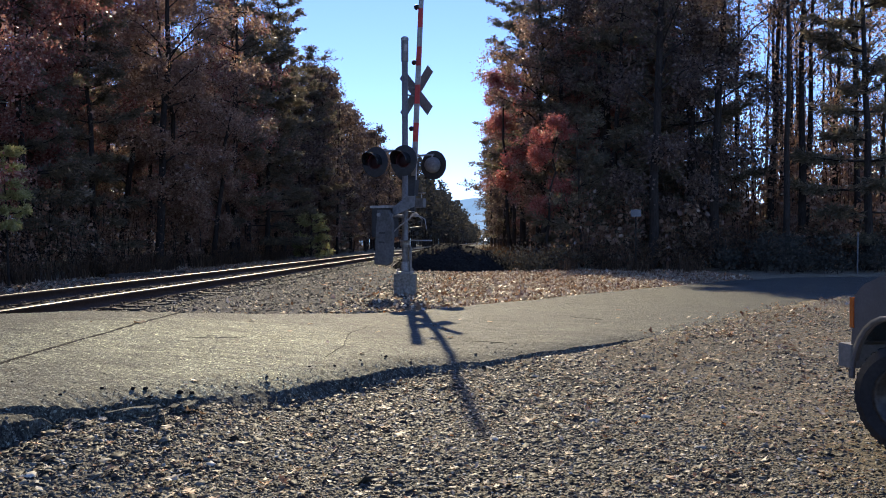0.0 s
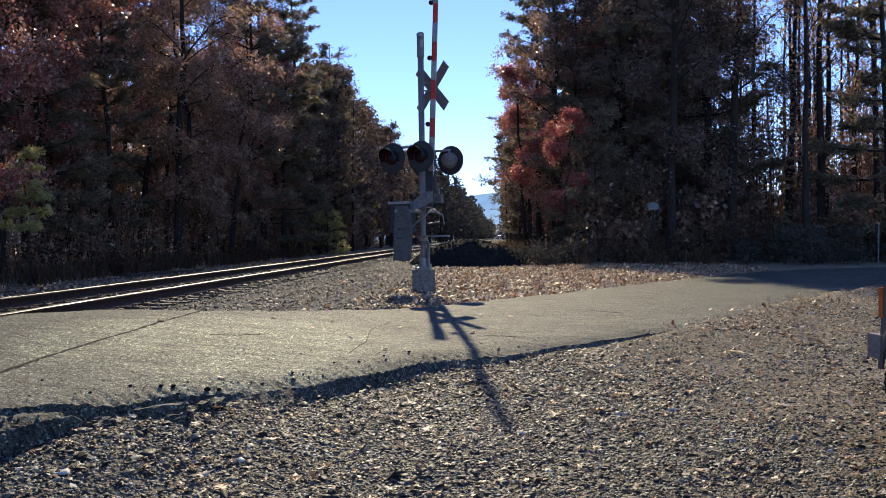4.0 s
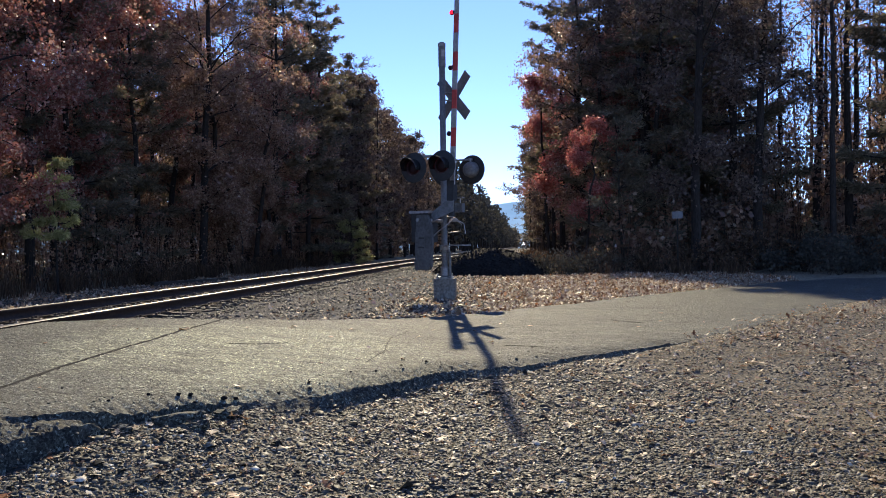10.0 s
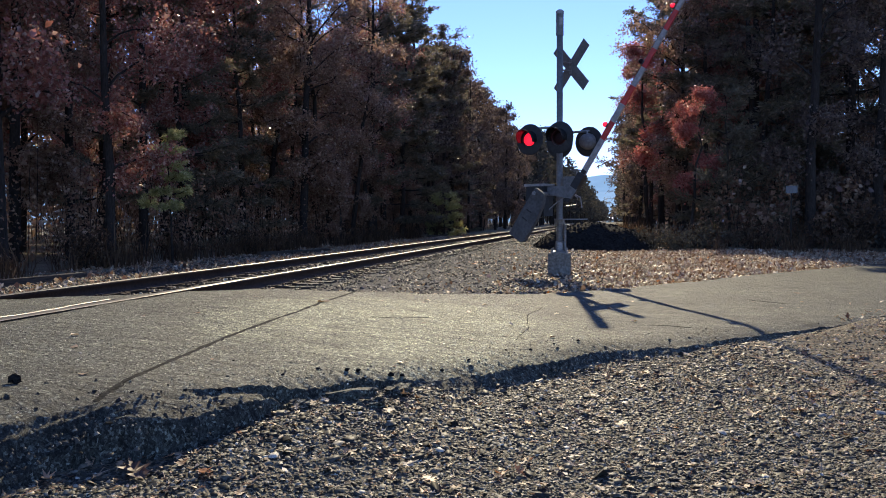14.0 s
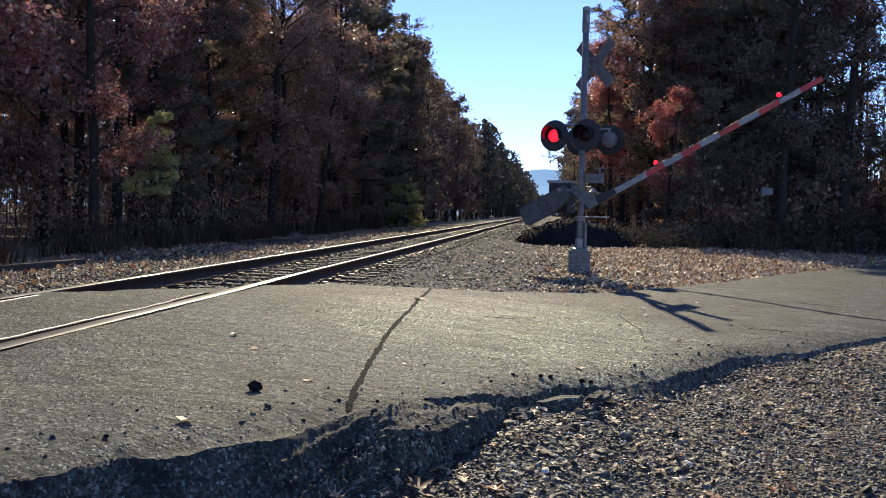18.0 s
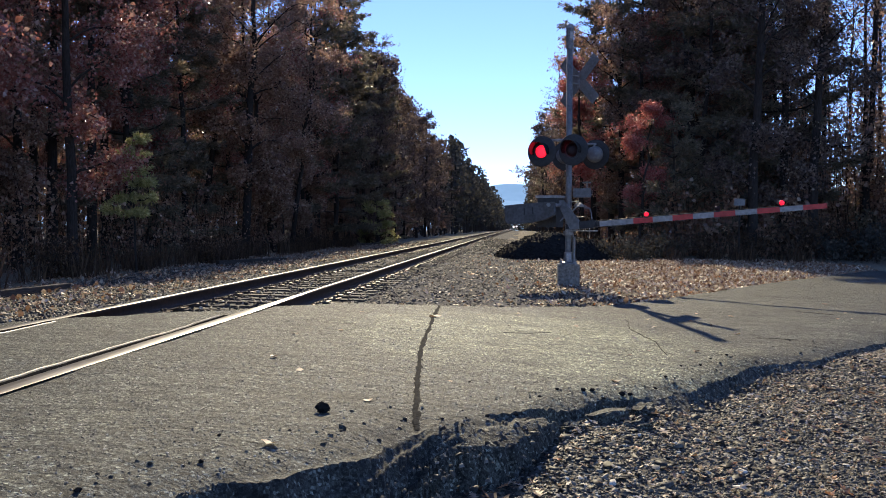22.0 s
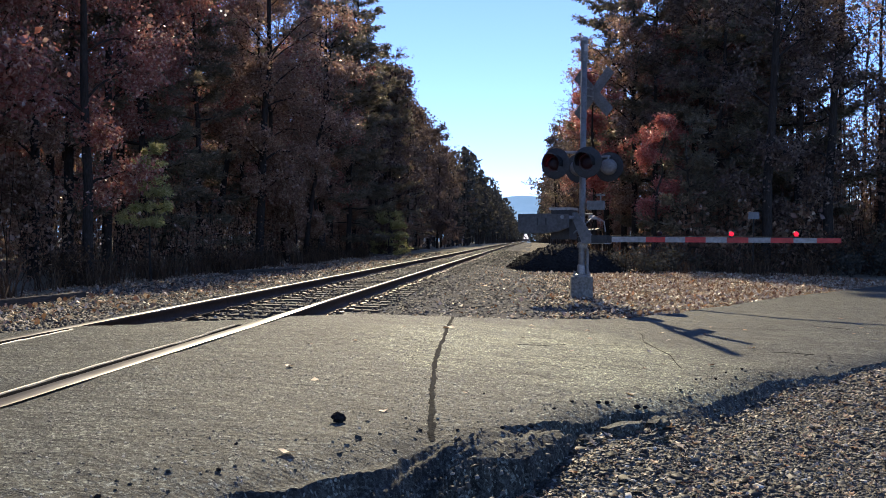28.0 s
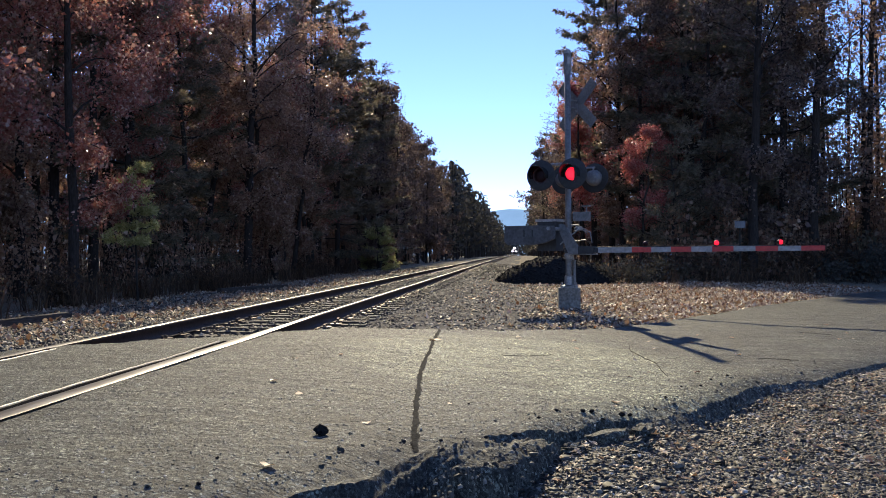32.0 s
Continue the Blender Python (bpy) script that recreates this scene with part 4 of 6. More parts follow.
def conifer(seed, h, spread, needle_mat, tufts, bare_to=0.25, label="", droop=0.25, ragged=0.5, gap=(0.45, 0.8)):
    g = np.random.default_rng(seed)
    wood, crown = Soup(), Soup()
    r0 = h * 0.010
    trunk = bent(g, (0, 0, -0.3), (g.normal() * 0.35, g.normal() * 0.35, h), 0, 0.08, 10)
    wood.tube(trunk, np.linspace(1.0, 0.06, 10) * r0 + 0.012, 8)
    segs = []
    z = bare_to * h
    while z < h * 0.99:
        f = (z / h - bare_to) / (1 - bare_to)
        base = np.array([np.interp(z, trunk[:, 2], trunk[:, k]) for k in range(3)])
        for _ in range(g.integers(3, 6)):
            a = g.uniform(0, 6.28)
            reach = spread * (1.02 - f) ** 0.75 * g.uniform(1 - ragged, 1.1) + 0.25
            tip = base + np.array([math.cos(a) * reach, math.sin(a) * reach, reach * (0.25 - droop * (1 - f) + 0.5 * f)])
            limb = bent(g, base, tip, -0.05 * reach, 0.06, 6)
            wood.tube(limb, np.linspace(1, 0.2, 6) * (0.016 + 0.012 * reach), 4)
            for _ in range(int(3 + reach * 3)):
                k = g.uniform(0.3, 1.0)
                s = np.array([np.interp(k * 5, np.arange(6), limb[:, c]) for c in range(3)])
                e = s + np.array([math.cos(a + g.normal() * 0.9), math.sin(a + g.normal() * 0.9), g.uniform(-0.15, 0.35)]) * g.uniform(0.3, 0.75)
                segs.append((s, e))
        z += g.uniform(*gap)
    pick = g.integers(0, len(segs), tufts)
    s = np.array([e[0] for e in segs])[pick]
    e = np.array([e[1] for e in segs])[pick]
    c = s + (e - s) * g.uniform(0, 1.1, (tufts, 1)) + g.normal(size=(tufts, 3)) * 0.06
    d = (e - s) / (np.linalg.norm(e - s, axis=1)[:, None] + 1e-9)
    for _ in range(2):
        dd = d + g.normal(size=(tufts, 3)) * 0.55
        dd /= np.linalg.norm(dd, axis=1)[:, None]
        w = np.cross(dd, g.normal(size=(tufts, 3)))
        w /= np.linalg.norm(w, axis=1)[:, None] + 1e-9
        ln = g.uniform(0.15, 0.32, (tufts, 1))
        crown.repeat(np.stack([c - w * 0.012, c + dd * ln * 0.6 - w * 0.03, c + dd * ln, c + dd * ln * 0.6 + w * 0.03], 1), [(0, 1, 2, 3)])
    t = thing("tree", label, "tree")
    part("trunk", wood, BARK, t, smooth=True)
    part("crown", crown, needle_mat, t)
    return t


def bare_tree(seed, h, spread, label, leaf_mat=OAK_BROWN, n_leaves=250, low=0.45):
    g = np.random.default_rng(seed)
    wood, crown = Soup(), Soup()
    r0 = h * 0.0085
    trunk = bent(g, (0, 0, -0.3), (g.normal() * 0.6, g.normal() * 0.6, h), 0, 0.12, 10)
    wood.tube(trunk, np.linspace(1.0, 0.08, 10) * r0 + 0.01, 7)
    tips = []
    for i in range(int(h * 1.3)):
        f = low + (0.98 - low) * g.uniform()
        base = np.array([np.interp(f * h, trunk[:, 2], trunk[:, k]) for k in range(3)])
        a = g.uniform(0, 6.28)
        reach = spread * (1.1 - 0.6 * f) * g.uniform(0.5, 1.1)
        tip = base + np.array([math.cos(a) * reach, math.sin(a) * reach, reach * g.uniform(0.5, 1.4)])
        limb = bent(g, base, tip, 0.1 * reach, 0.1, 5)
        wood.tube(limb, np.linspace(1, 0.2, 5) * (0.012 + 0.01 * reach), 4)
        for j in range(10):
            k = g.uniform(0.25, 1.0)
            s = np.array([np.interp(k * 4, np.arange(5), limb[:, c]) for c in range(3)])
            e = s + (np.array([math.cos(a), math.sin(a), 0.9]) + g.normal(size=3) * 0.7) * reach * 0.3
            wood.tube(bent(g, s, e, 0, 0.04, 3), [0.012, 0.008, 0.004], 3)
            tips.append(e)
    tips = np.array(tips)
    c = tips[g.integers(0, len(tips), n_leaves)] + g.normal(size=(n_leaves, 3)) * 0.25
    crown.repeat(leaf_quads(g, c, 0.14), [(0, 1, 2, 3)])
    t = thing("tree", label, "tree")
    part("trunk", wood, BARK, t, smooth=True)
    part("crown", crown, leaf_mat, t, "a few withered leaves")
    return t


def shrub(seed, h, spread, mat, n, size, label, name="shrub"):
    g = np.random.default_rng(seed)
    wood, crown = Soup(), Soup()
    ends = []
    for i in range(14):
        a = g.uniform(0, 6.28)
        tip = np.array([math.cos(a) * spread * g.uniform(0.3, 1), math.sin(a) * spread * g.uniform(0.3, 1), h * g.uniform(0.5, 1.0)])
        stem = bent(g, (g.normal() * 0.1, g.normal() * 0.1, -0.1), tip, 0.1, 0.06, 5)
        wood.tube(stem, np.linspace(1, 0.3, 5) * 0.016, 4)
        ends.append(stem)
    ends = np.array(ends)
    i, k = g.integers(0, len(ends), n), g.uniform(0.8, 4, n)
    lo = ends[i, k.astype(int).clip(0, 3)]
    hi = ends[i, (k.astype(int) + 1).clip(1, 4)]
    c = lo + (hi - lo) * (k % 1)[:, None] + g.normal(size=(n, 3)) * 0.16 * spread
    c[:, 2] = np.maximum(c[:, 2], 0.02)
    crown.repeat(leaf_quads(g, c, size, 0.0), [(0, 1, 2, 3)])
    t = thing(name, label, "shrub")
    part("stem", wood, BARK, t)
    part("foliage", crown, mat, t)
    return t


RED_L = "tall oak with dull red autumn leaves"
BROWN_L = "oak with withered brown leaves at the wood's edge"
PINE_L = "tall dark pine with layered drooping boughs"
BARE_L = "slender bare tree with thin upright branches"
kinds = {
    "red": [broadleaf(11, 15, 3.4, OAK_RED, 22000, 0.1, 0.12, RED_L), broadleaf(12, 17, 3.6, OAK_RED, 23000, 0.1, 0.18, RED_L)],
    "brown": [broadleaf(13, 13, 3.0, OAK_BROWN, 20000, 0.1, 0.08, BROWN_L), broadleaf(14, 16, 3.3, OAK_BROWN, 21000, 0.1, 0.15, BROWN_L)],
    "dull": [broadleaf(18, 15, 3.3, OAK_SHADE_TONE, 19000, 0.1, 0.1, "tall oak with dry leaves painted darker for shade")],
    "scarlet": [broadleaf(15, 9.5, 2.6, OAK_BRIGHT, 15000, 0.095, 0.15, "young maple with bright scarlet leaves")],
    "pine": [conifer(21, 18, 3.0, NEEDLE, 13000, 0.12, PINE_L, 0.2, 0.5, (0.8, 1.25)), conifer(22, 16, 2.7, NEEDLE, 12000, 0.08, PINE_L, 0.25, 0.5, (0.7, 1.1)), conifer(23, 20, 3.4, NEEDLE, 12000, 0.3, PINE_L, 0.12, 0.5, (0.8, 1.3))],
    "bare": [bare_tree(31, 16, 2.0, BARE_L, n_leaves=420, low=0.3), bare_tree(32, 18, 1.7, BARE_L, n_leaves=280, low=0.35), bare_tree(33, 13, 1.6, BARE_L, n_leaves=520, low=0.25)],
    "low": [broadleaf(41, 5.5, 2.2, OAK_BROWN, 6500, 0.13, 0.05, "low bushy oak with brown leaves", 0.05), conifer(42, 6.0, 1.9, NEEDLE, 4500, 0.03, "young dark green pine", 0.05, 0.3)],
    # Far oaks wear the leaf colour with shade painted in.
    "far_red": [broadleaf(16, 16, 3.5, OAK_SHADE_TONE, 6000, 0.2, 0.1, RED_L)],
    "far_brown": [broadleaf(17, 15, 3.2, OAK_SHADE_TONE, 6000, 0.2, 0.1, BROWN_L)],
    "far_pine": [conifer(24, 18, 3.0, NEEDLE, 2600, 0.1, PINE_L, 0.3)],
    "far_bare": [bare_tree(34, 17, 2.0, BARE_L, n_leaves=150)],
}
used = set()


def plant(kind, i, x, y, scale=1.0, turn=0.0):
    if y > 64 and "far_" + kind in kinds:
        kind = "far_" + kind
    t = kinds[kind][i % len(kinds[kind])]
    z = float(ground_z(x, y)[0])
    if t.name not in used:
        used.add(t.name)
    else:
        t = copy_thing(t, Matrix.Identity(4))
    t.matrix_basis = Matrix.Translation((x, y, z)) @ Euler((0, 0, turn)).to_matrix().to_4x4() @ Matrix.Diagonal((scale, scale, scale, 1))
    return t


def sunlit(x, y, h):
    """Whether a tree there would darken the open ground by the crossing."""
    reach = h / 0.6
    s = np.linspace(0, reach, 12)
    px, py = x + 0.111 * s, y - 0.994 * s
    edge = np.maximum(10.0, np.minimum(13.2, 12.9 - 0.36 * (py - 15))) + 0.1
    return bool(np.any((px > 1.0) & (px < edge) & (py > 3) & (py < 27.5)))


def woods():
    r = random.Random(5)
    # West of the track: an open edge of single crowns, then looser rows behind it.
    for depth, step, off in ((0, 3.6, -9.3), (1, 4.4, -13), (2, 4.6, -17.5), (3, 4.6, -22.5)):
        y = 9.0 + depth * 2
        while y < 150:
            x = off + r.uniform(-1.0, 0.8) + float(track_x(y)) - (2.2 if depth == 0 and 23.5 < y < 38 else 0)
            kind = r.choices(["red", "brown", "pine", "bare"], [0.5, 0.28, 0.12, 0.1] if y < 42 else [0.2, 0.3, 0.35, 0.15])[0]
            s = r.uniform(0.85, 1.15) * (1.12 if depth else 1.0)
            plant(kind, r.randrange(9), x, y, s, r.uniform(0, 6.28))
            if depth == 0 and r.random() < 0.6 and not 15 < y < 31:
                plant("low", 0 if r.random() < 0.75 else 1, x + r.uniform(0.2, 1.0), y + r.uniform(-1, 1), r.uniform(0.5, 0.95), r.uniform(0, 6.28))
            y += step * r.uniform(0.75, 1.25) * (1 + max(0, y - 70) / 150)
    # East of the track, along it and behind the road.
    for off, step, y0 in ((7.4, 4.6, 62), (10.5, 5.5, 58), (15, 7.0, 54)):
        y = y0
        while y < 150:
            x = off + r.uniform(-0.8, 1.2) + float(track_x(y))
            plant(r.choices(["red", "brown", "pine", "bare"], [0.25, 0.3, 0.3, 0.15])[0], r.randrange(9), x, y, r.uniform(0.8, 1.05), r.uniform(0, 6.28))
            y += step * r.uniform(0.7, 1.3) * (1 + max(0, y - 60) / 120)
    for row in range(5):
        x = 9.5
        while x < 44:
            y = 34.5 + row * 5.0 + 0.12 * (x - 10) + r.uniform(-1.8, 1.8)
            kind = r.choices(["pine", "bare", "brown", "red"], [0.03, 0.97, 0.0, 0.0] if x > 16.5 else [0.22, 0.18, 0.48, 0.12])[0]
            # Front oaks and pines become oaks whose leaf colour holds painted shade.
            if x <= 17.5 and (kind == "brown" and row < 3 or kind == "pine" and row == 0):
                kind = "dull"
            s = r.uniform(0.9, 1.2)
            if not sunlit(x, y, 16 * s):
                plant(kind, r.randrange(2) if row < 2 else r.randrange(9), x, y, s, r.uniform(0, 6.28))
            x += r.uniform(2.2, 3.8) * (1 if row < 3 else 1.3) * (0.62 if x > 17 else 1)


def wood_core():
    """Close-set pines and oaks that fill the corner between the line and the road."""
    r = random.Random(8)
    for row in range(3):
        x = 10.5 + row
        while x < 17.5 + row:
            plant(r.choices(["pine", "brown", "red"], [0.4, 0.45, 0.15])[0], r.randrange(2), x, 48.5 + row * 4.5 + r.uniform(-1.2, 1.2), r.uniform(0.95, 1.15), r.uniform(0, 6.28))
            x += r.uniform(1.9, 2.9)


def thicket(name, label, area, height, n, size, mat, seed, keep=None):
    """Undergrowth too dense to count: clumps of leaves and thin stems."""
    g = np.random.default_rng(seed)
    k = n // 130
    cx, cy = g.uniform(area[0], area[1], k), g.uniform(area[2], area[3], k)
    if keep is not None:
        ok = np.array([keep(a, b) for a, b in zip(cx, cy)])
        cx, cy = cx[ok], cy[ok]
        k = len(cx)
    ch = height * g.uniform(0.45, 1.15, k)
    cz = ground_z(cx, cy)
    i = g.integers(0, k, n)
    f = g.uniform(0, 1, n) ** 0.7
    rad = 0.85 * np.sqrt(g.uniform(0, 1, n)) * (1.15 - 0.7 * f)
    a = g.uniform(0, 6.28, n)
    c = np.stack([cx[i] + np.cos(a) * rad, cy[i] + np.sin(a) * rad, cz[i] + 0.05 + f * ch[i]], -1)
    crown, wood = Soup(), Soup()
    crown.repeat(leaf_quads(g, c, size, 0.0), [(0, 1, 2, 3)])
    for q in range(k):
        for _ in range(3):
            b = np.array([cx[q], cy[q], cz[q] - 0.1])
            wood.tube(bent(g, b + g.normal(size=3) * (0.2, 0.2, 0), b + np.array([g.normal() * 0.5, g.normal() * 0.5, ch[q] * 1.25]), 0, 0.08, 4), [0.014, 0.011, 0.008, 0.003], 3)
    t = thing(name, label, "undergrowth", kind="stuff")
    part("stems", wood, BARK, t)
    part("foliage", crown, mat, t)


woods()
wood_core()
thicket("undergrowth", "dense dark undergrowth at the edge of the wood", (10, 46, 35, 46), 3.0, 26000, 0.2, OAK_BROWN, 91, lambda x, y: not sunlit(x, y, 3.0) and y > 34.5 + 0.14 * (x - 10))
thicket("evergreen_undergrowth", "dark evergreen undergrowth below the trees", (10, 44, 36, 50), 3.2, 14000, 0.2, NEEDLE, 92, lambda x, y: not sunlit(x, y, 3.2) and y > 35.5 + 0.14 * (x - 10))
thicket("brush_wall", "dark brush under the bare trees", (16, 50, 39, 50), 7.6, 84000, 0.17, OAK_BROWN, 96, lambda x, y: not sunlit(x, y, 4.4))
# Dark brush added to stand for tree shade on the sunlit verge.
thicket("verge_brush", "low dark brush added for the shaded strip between road and wood", (15, 42, 30, 37), 1.2, 16000, 0.1, FAR_LEAF, 97, lambda x, y: not sunlit(x, y, 1.8) and side_of(FAR, x, y)[0] > 0.9)
thicket("deep_woods", "deep woods behind the first trees", (10, 95, 60, 100), 5.0, 42000, 0.42, OAK_BROWN, 93)
thicket("west_undergrowth", "undergrowth below the trees along the line", (-15, -9.4, 10, 110), 3.2, 60000, 0.11, OAK_BROWN, 94)
thicket("west_woods", "deep woods behind the trees along the line", (-46, -25, 0, 110), 18.0, 90000, 0.36, OAK_BROWN, 95)
for i, (kind, x, y, s_) in enumerate((("pine", -9.2, 50, 1.1), ("pine", -9.0, 57, 1.08), ("pine", -9.6, 64, 1.1), ("pine", -9.2, 72, 1.0), ("bare", -7.9, 78, 0.9), ("pine", 12.5, 44, 1.1), ("brown", 15, 46, 1.15), ("pine", 17.2, 45, 1.1), ("red", 13.8, 50, 1.15), ("brown", 16.0, 53, 1.15), ("brown", 12, 55, 1.1), ("pine", 14.5, 59, 1.15), ("bare", 21, 44, 1.1), ("bare", 23.5, 40, 1.0), ("bare", 26, 46, 1.15), ("low", 12.4, 39.5, 1.1), ("scarlet", 8.7, 36.6, 0.66))):
    if y > 60 and kind == "pine":
        kinds["far_pine"], keep_far = kinds["pine"], kinds["far_pine"]
        plant(kind, i, x, y, s_, i * 1.7)
        kinds["far_pine"] = keep_far
    else:
        plant(kind, i, x, y, s_, i * 1.7)
plant("scarlet", 0, 7.6, 51, 1.15, 0.4)
plant("pine", 2, 8.6, 56, 1.05, 1.0)
cedar = conifer(51, 7.6, 1.6, CEDAR, 5200, 0.42, "sunlit yellow-green young pine at the wood's edge", 0.1, 0.75, (0.5, 0.9))
cedar.matrix_basis = pose(-7.45, 23.1, float(ground_z(-7.45, 23.1)[0])) @ Matrix.Diagonal((0.44, 0.44, 0.53, 1))


def far_woods():
    g = np.random.default_rng(77)
    crown, wood = Soup(), Soup()
    for side in (-1, 1):
        y = 150.0
        while y < 900:
            for off in (9, 13, 19):
                x = float(track_x(y)) + side * off + (g.uniform(-2, 1.5) if side < 0 else g.uniform(-1, 2))
                h = g.uniform(13, 20)
                n = int(np.interp(y, [150, 400, 900], [260, 120, 50]))
                base = np.array([x, y + g.uniform(-3, 3), float(ground_z(x, y)[0])])
                wood.tube(base + np.array([[0, 0, 0], [0, 0, h * 0.5], [0, 0, h]]), [0.2, 0.13, 0.03], 5)
                f = g.uniform(0.12, 1, n) ** 0.8
                rad = 3.0 * np.sin(np.clip(f, 0, 0.97) * 3.0 + 0.12) * np.sqrt(g.uniform(0.05, 1, n)) + 0.2
                a = g.uniform(0, 6.28, n)
                c = base + np.stack([np.cos(a) * rad, np.sin(a) * rad, f * h], -1) + g.normal(size=(n, 3)) * 0.3
                crown.repeat(leaf_quads(g, c, np.interp(y, [150, 900], [0.75, 1.6])), [(0, 1, 2, 3)])
            y += np.interp(y, [150, 900], [5, 14])
    for i in range(90):
        base = np.array([g.uniform(-75, 95), g.uniform(905, 960), -3.0])
        h, n = g.uniform(14, 21), 110
        f = g.uniform(0.02, 1, n)
        a, rad = g.uniform(0, 6.28, n), 4.0 * np.sqrt(g.uniform(0, 1, n)) * (1.1 - f * 0.7)
        crown.repeat(leaf_quads(g, base + np.stack([np.cos(a) * rad, np.sin(a) * rad, f * h], -1), 1.8), [(0, 1, 2, 3)])
    t = thing("far_woods", "distant dark woods along both sides of the line", "woods", kind="stuff")
    part("trunks", wood, BARK, t)
    part("crowns", crown, FAR_LEAF, t)


far_woods()

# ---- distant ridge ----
# Aerial haze is put into the blue base colour and a faint glow.
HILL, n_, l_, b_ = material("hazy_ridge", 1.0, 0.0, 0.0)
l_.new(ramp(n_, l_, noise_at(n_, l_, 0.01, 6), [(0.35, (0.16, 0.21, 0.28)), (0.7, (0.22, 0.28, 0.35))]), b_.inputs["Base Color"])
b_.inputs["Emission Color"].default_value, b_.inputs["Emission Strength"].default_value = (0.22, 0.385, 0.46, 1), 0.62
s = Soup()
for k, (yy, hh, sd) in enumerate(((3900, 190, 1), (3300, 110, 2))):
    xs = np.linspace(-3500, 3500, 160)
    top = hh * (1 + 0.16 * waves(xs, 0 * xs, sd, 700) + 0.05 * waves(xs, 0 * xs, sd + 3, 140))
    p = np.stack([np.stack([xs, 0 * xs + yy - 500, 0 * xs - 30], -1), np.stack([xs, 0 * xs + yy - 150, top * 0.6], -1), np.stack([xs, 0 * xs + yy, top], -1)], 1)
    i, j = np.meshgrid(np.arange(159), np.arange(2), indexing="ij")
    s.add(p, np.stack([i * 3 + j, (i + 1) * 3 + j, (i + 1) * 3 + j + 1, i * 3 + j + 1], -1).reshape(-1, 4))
tagged(part("backdrop", s, HILL, smooth=True), "wooded ridge far off with blue haze painted on", "hills", kind="structure")

# ---- crossing signal ----
MAST = Vector((4.48, 16.97, -0.30))
N_LAMP = Vector((0.69, 0.724, 0)).normalized()
D_LAMP = Vector((-N_LAMP.y, N_LAMP.x, 0))
N_HEAD = Vector((0.447, 0.894, 0))
D_HEAD = Vector((-0.894, 0.447, 0))


def frame_of(origin, xdir, zdir):
    """A pose whose x and z point along xdir and zdir."""
    x, z = Vector(xdir).normalized(), Vector(zdir).normalized()
    y = z.cross(x)
    return Matrix.Translation(origin) @ Matrix((x, y, z)).transposed().to_4x4()


def lamp_unit(parent, where, facing):
    """A flashing lamp: background disc, hood, housing and a lens that turns its dark or its lit side out."""
    m = frame_of(where, Vector((0, 0, 1)), facing)
    disc = part("background_disc", lathe([(0, 0.0), (0.298, 0.0), (0.305, 0.004), (0.298, 0.009), (0.165, 0.02), (0.16, 0.006), (0, 0.006)], 40), BLACK, parent, "round black background plate", m, True)
    for p in disc.data.polygons:
        p.use_smooth = False
    bm = bmesh.new()
    n = 26
    rows = []
    for i in range(n + 1):
        a = math.radians(-112 + 224 * i / n)
        d = 0.30 * (0.35 + 0.65 * math.cos(a * 0.62))
        rows.append([bm.verts.new((r * math.cos(a), r * math.sin(a), z)) for r, z in ((0.172, 0.0), (0.178, d), (0.172, d), (0.165, 0.0))])
    for p, q in zip(rows, rows[1:]):
        for k in range(3):
            bm.faces.new((p[k], q[k], q[k + 1], p[k + 1]))
    part("hood", bm, GLOSS, disc, "glossy black visor over the lens")
    part("housing", lathe([(0, -0.15), (0.09, -0.15), (0.15, -0.12), (0.17, -0.02), (0.17, 0.0), (0, 0.0)], 28), GREY, disc, "grey rounded lamp housing", smooth=True)
    return disc, m


def lens_of(parent):
    """A round lens with a dark side (z up) and a lit side."""
    piv = part("lens", lathe([(0, 0.03), (0.07, 0.026), (0.13, 0.01), (0.134, 0.001), (0, 0.001)], 28), LENS_DARK, parent, "red flasher lens", smooth=True)
    part("lit_face", lathe([(0, -0.012), (0.07, -0.011), (0.122, -0.006), (0.126, -0.001), (0, -0.001)], 28), LENS_RED, piv, "glowing red side of the lens", smooth=True)
    return piv


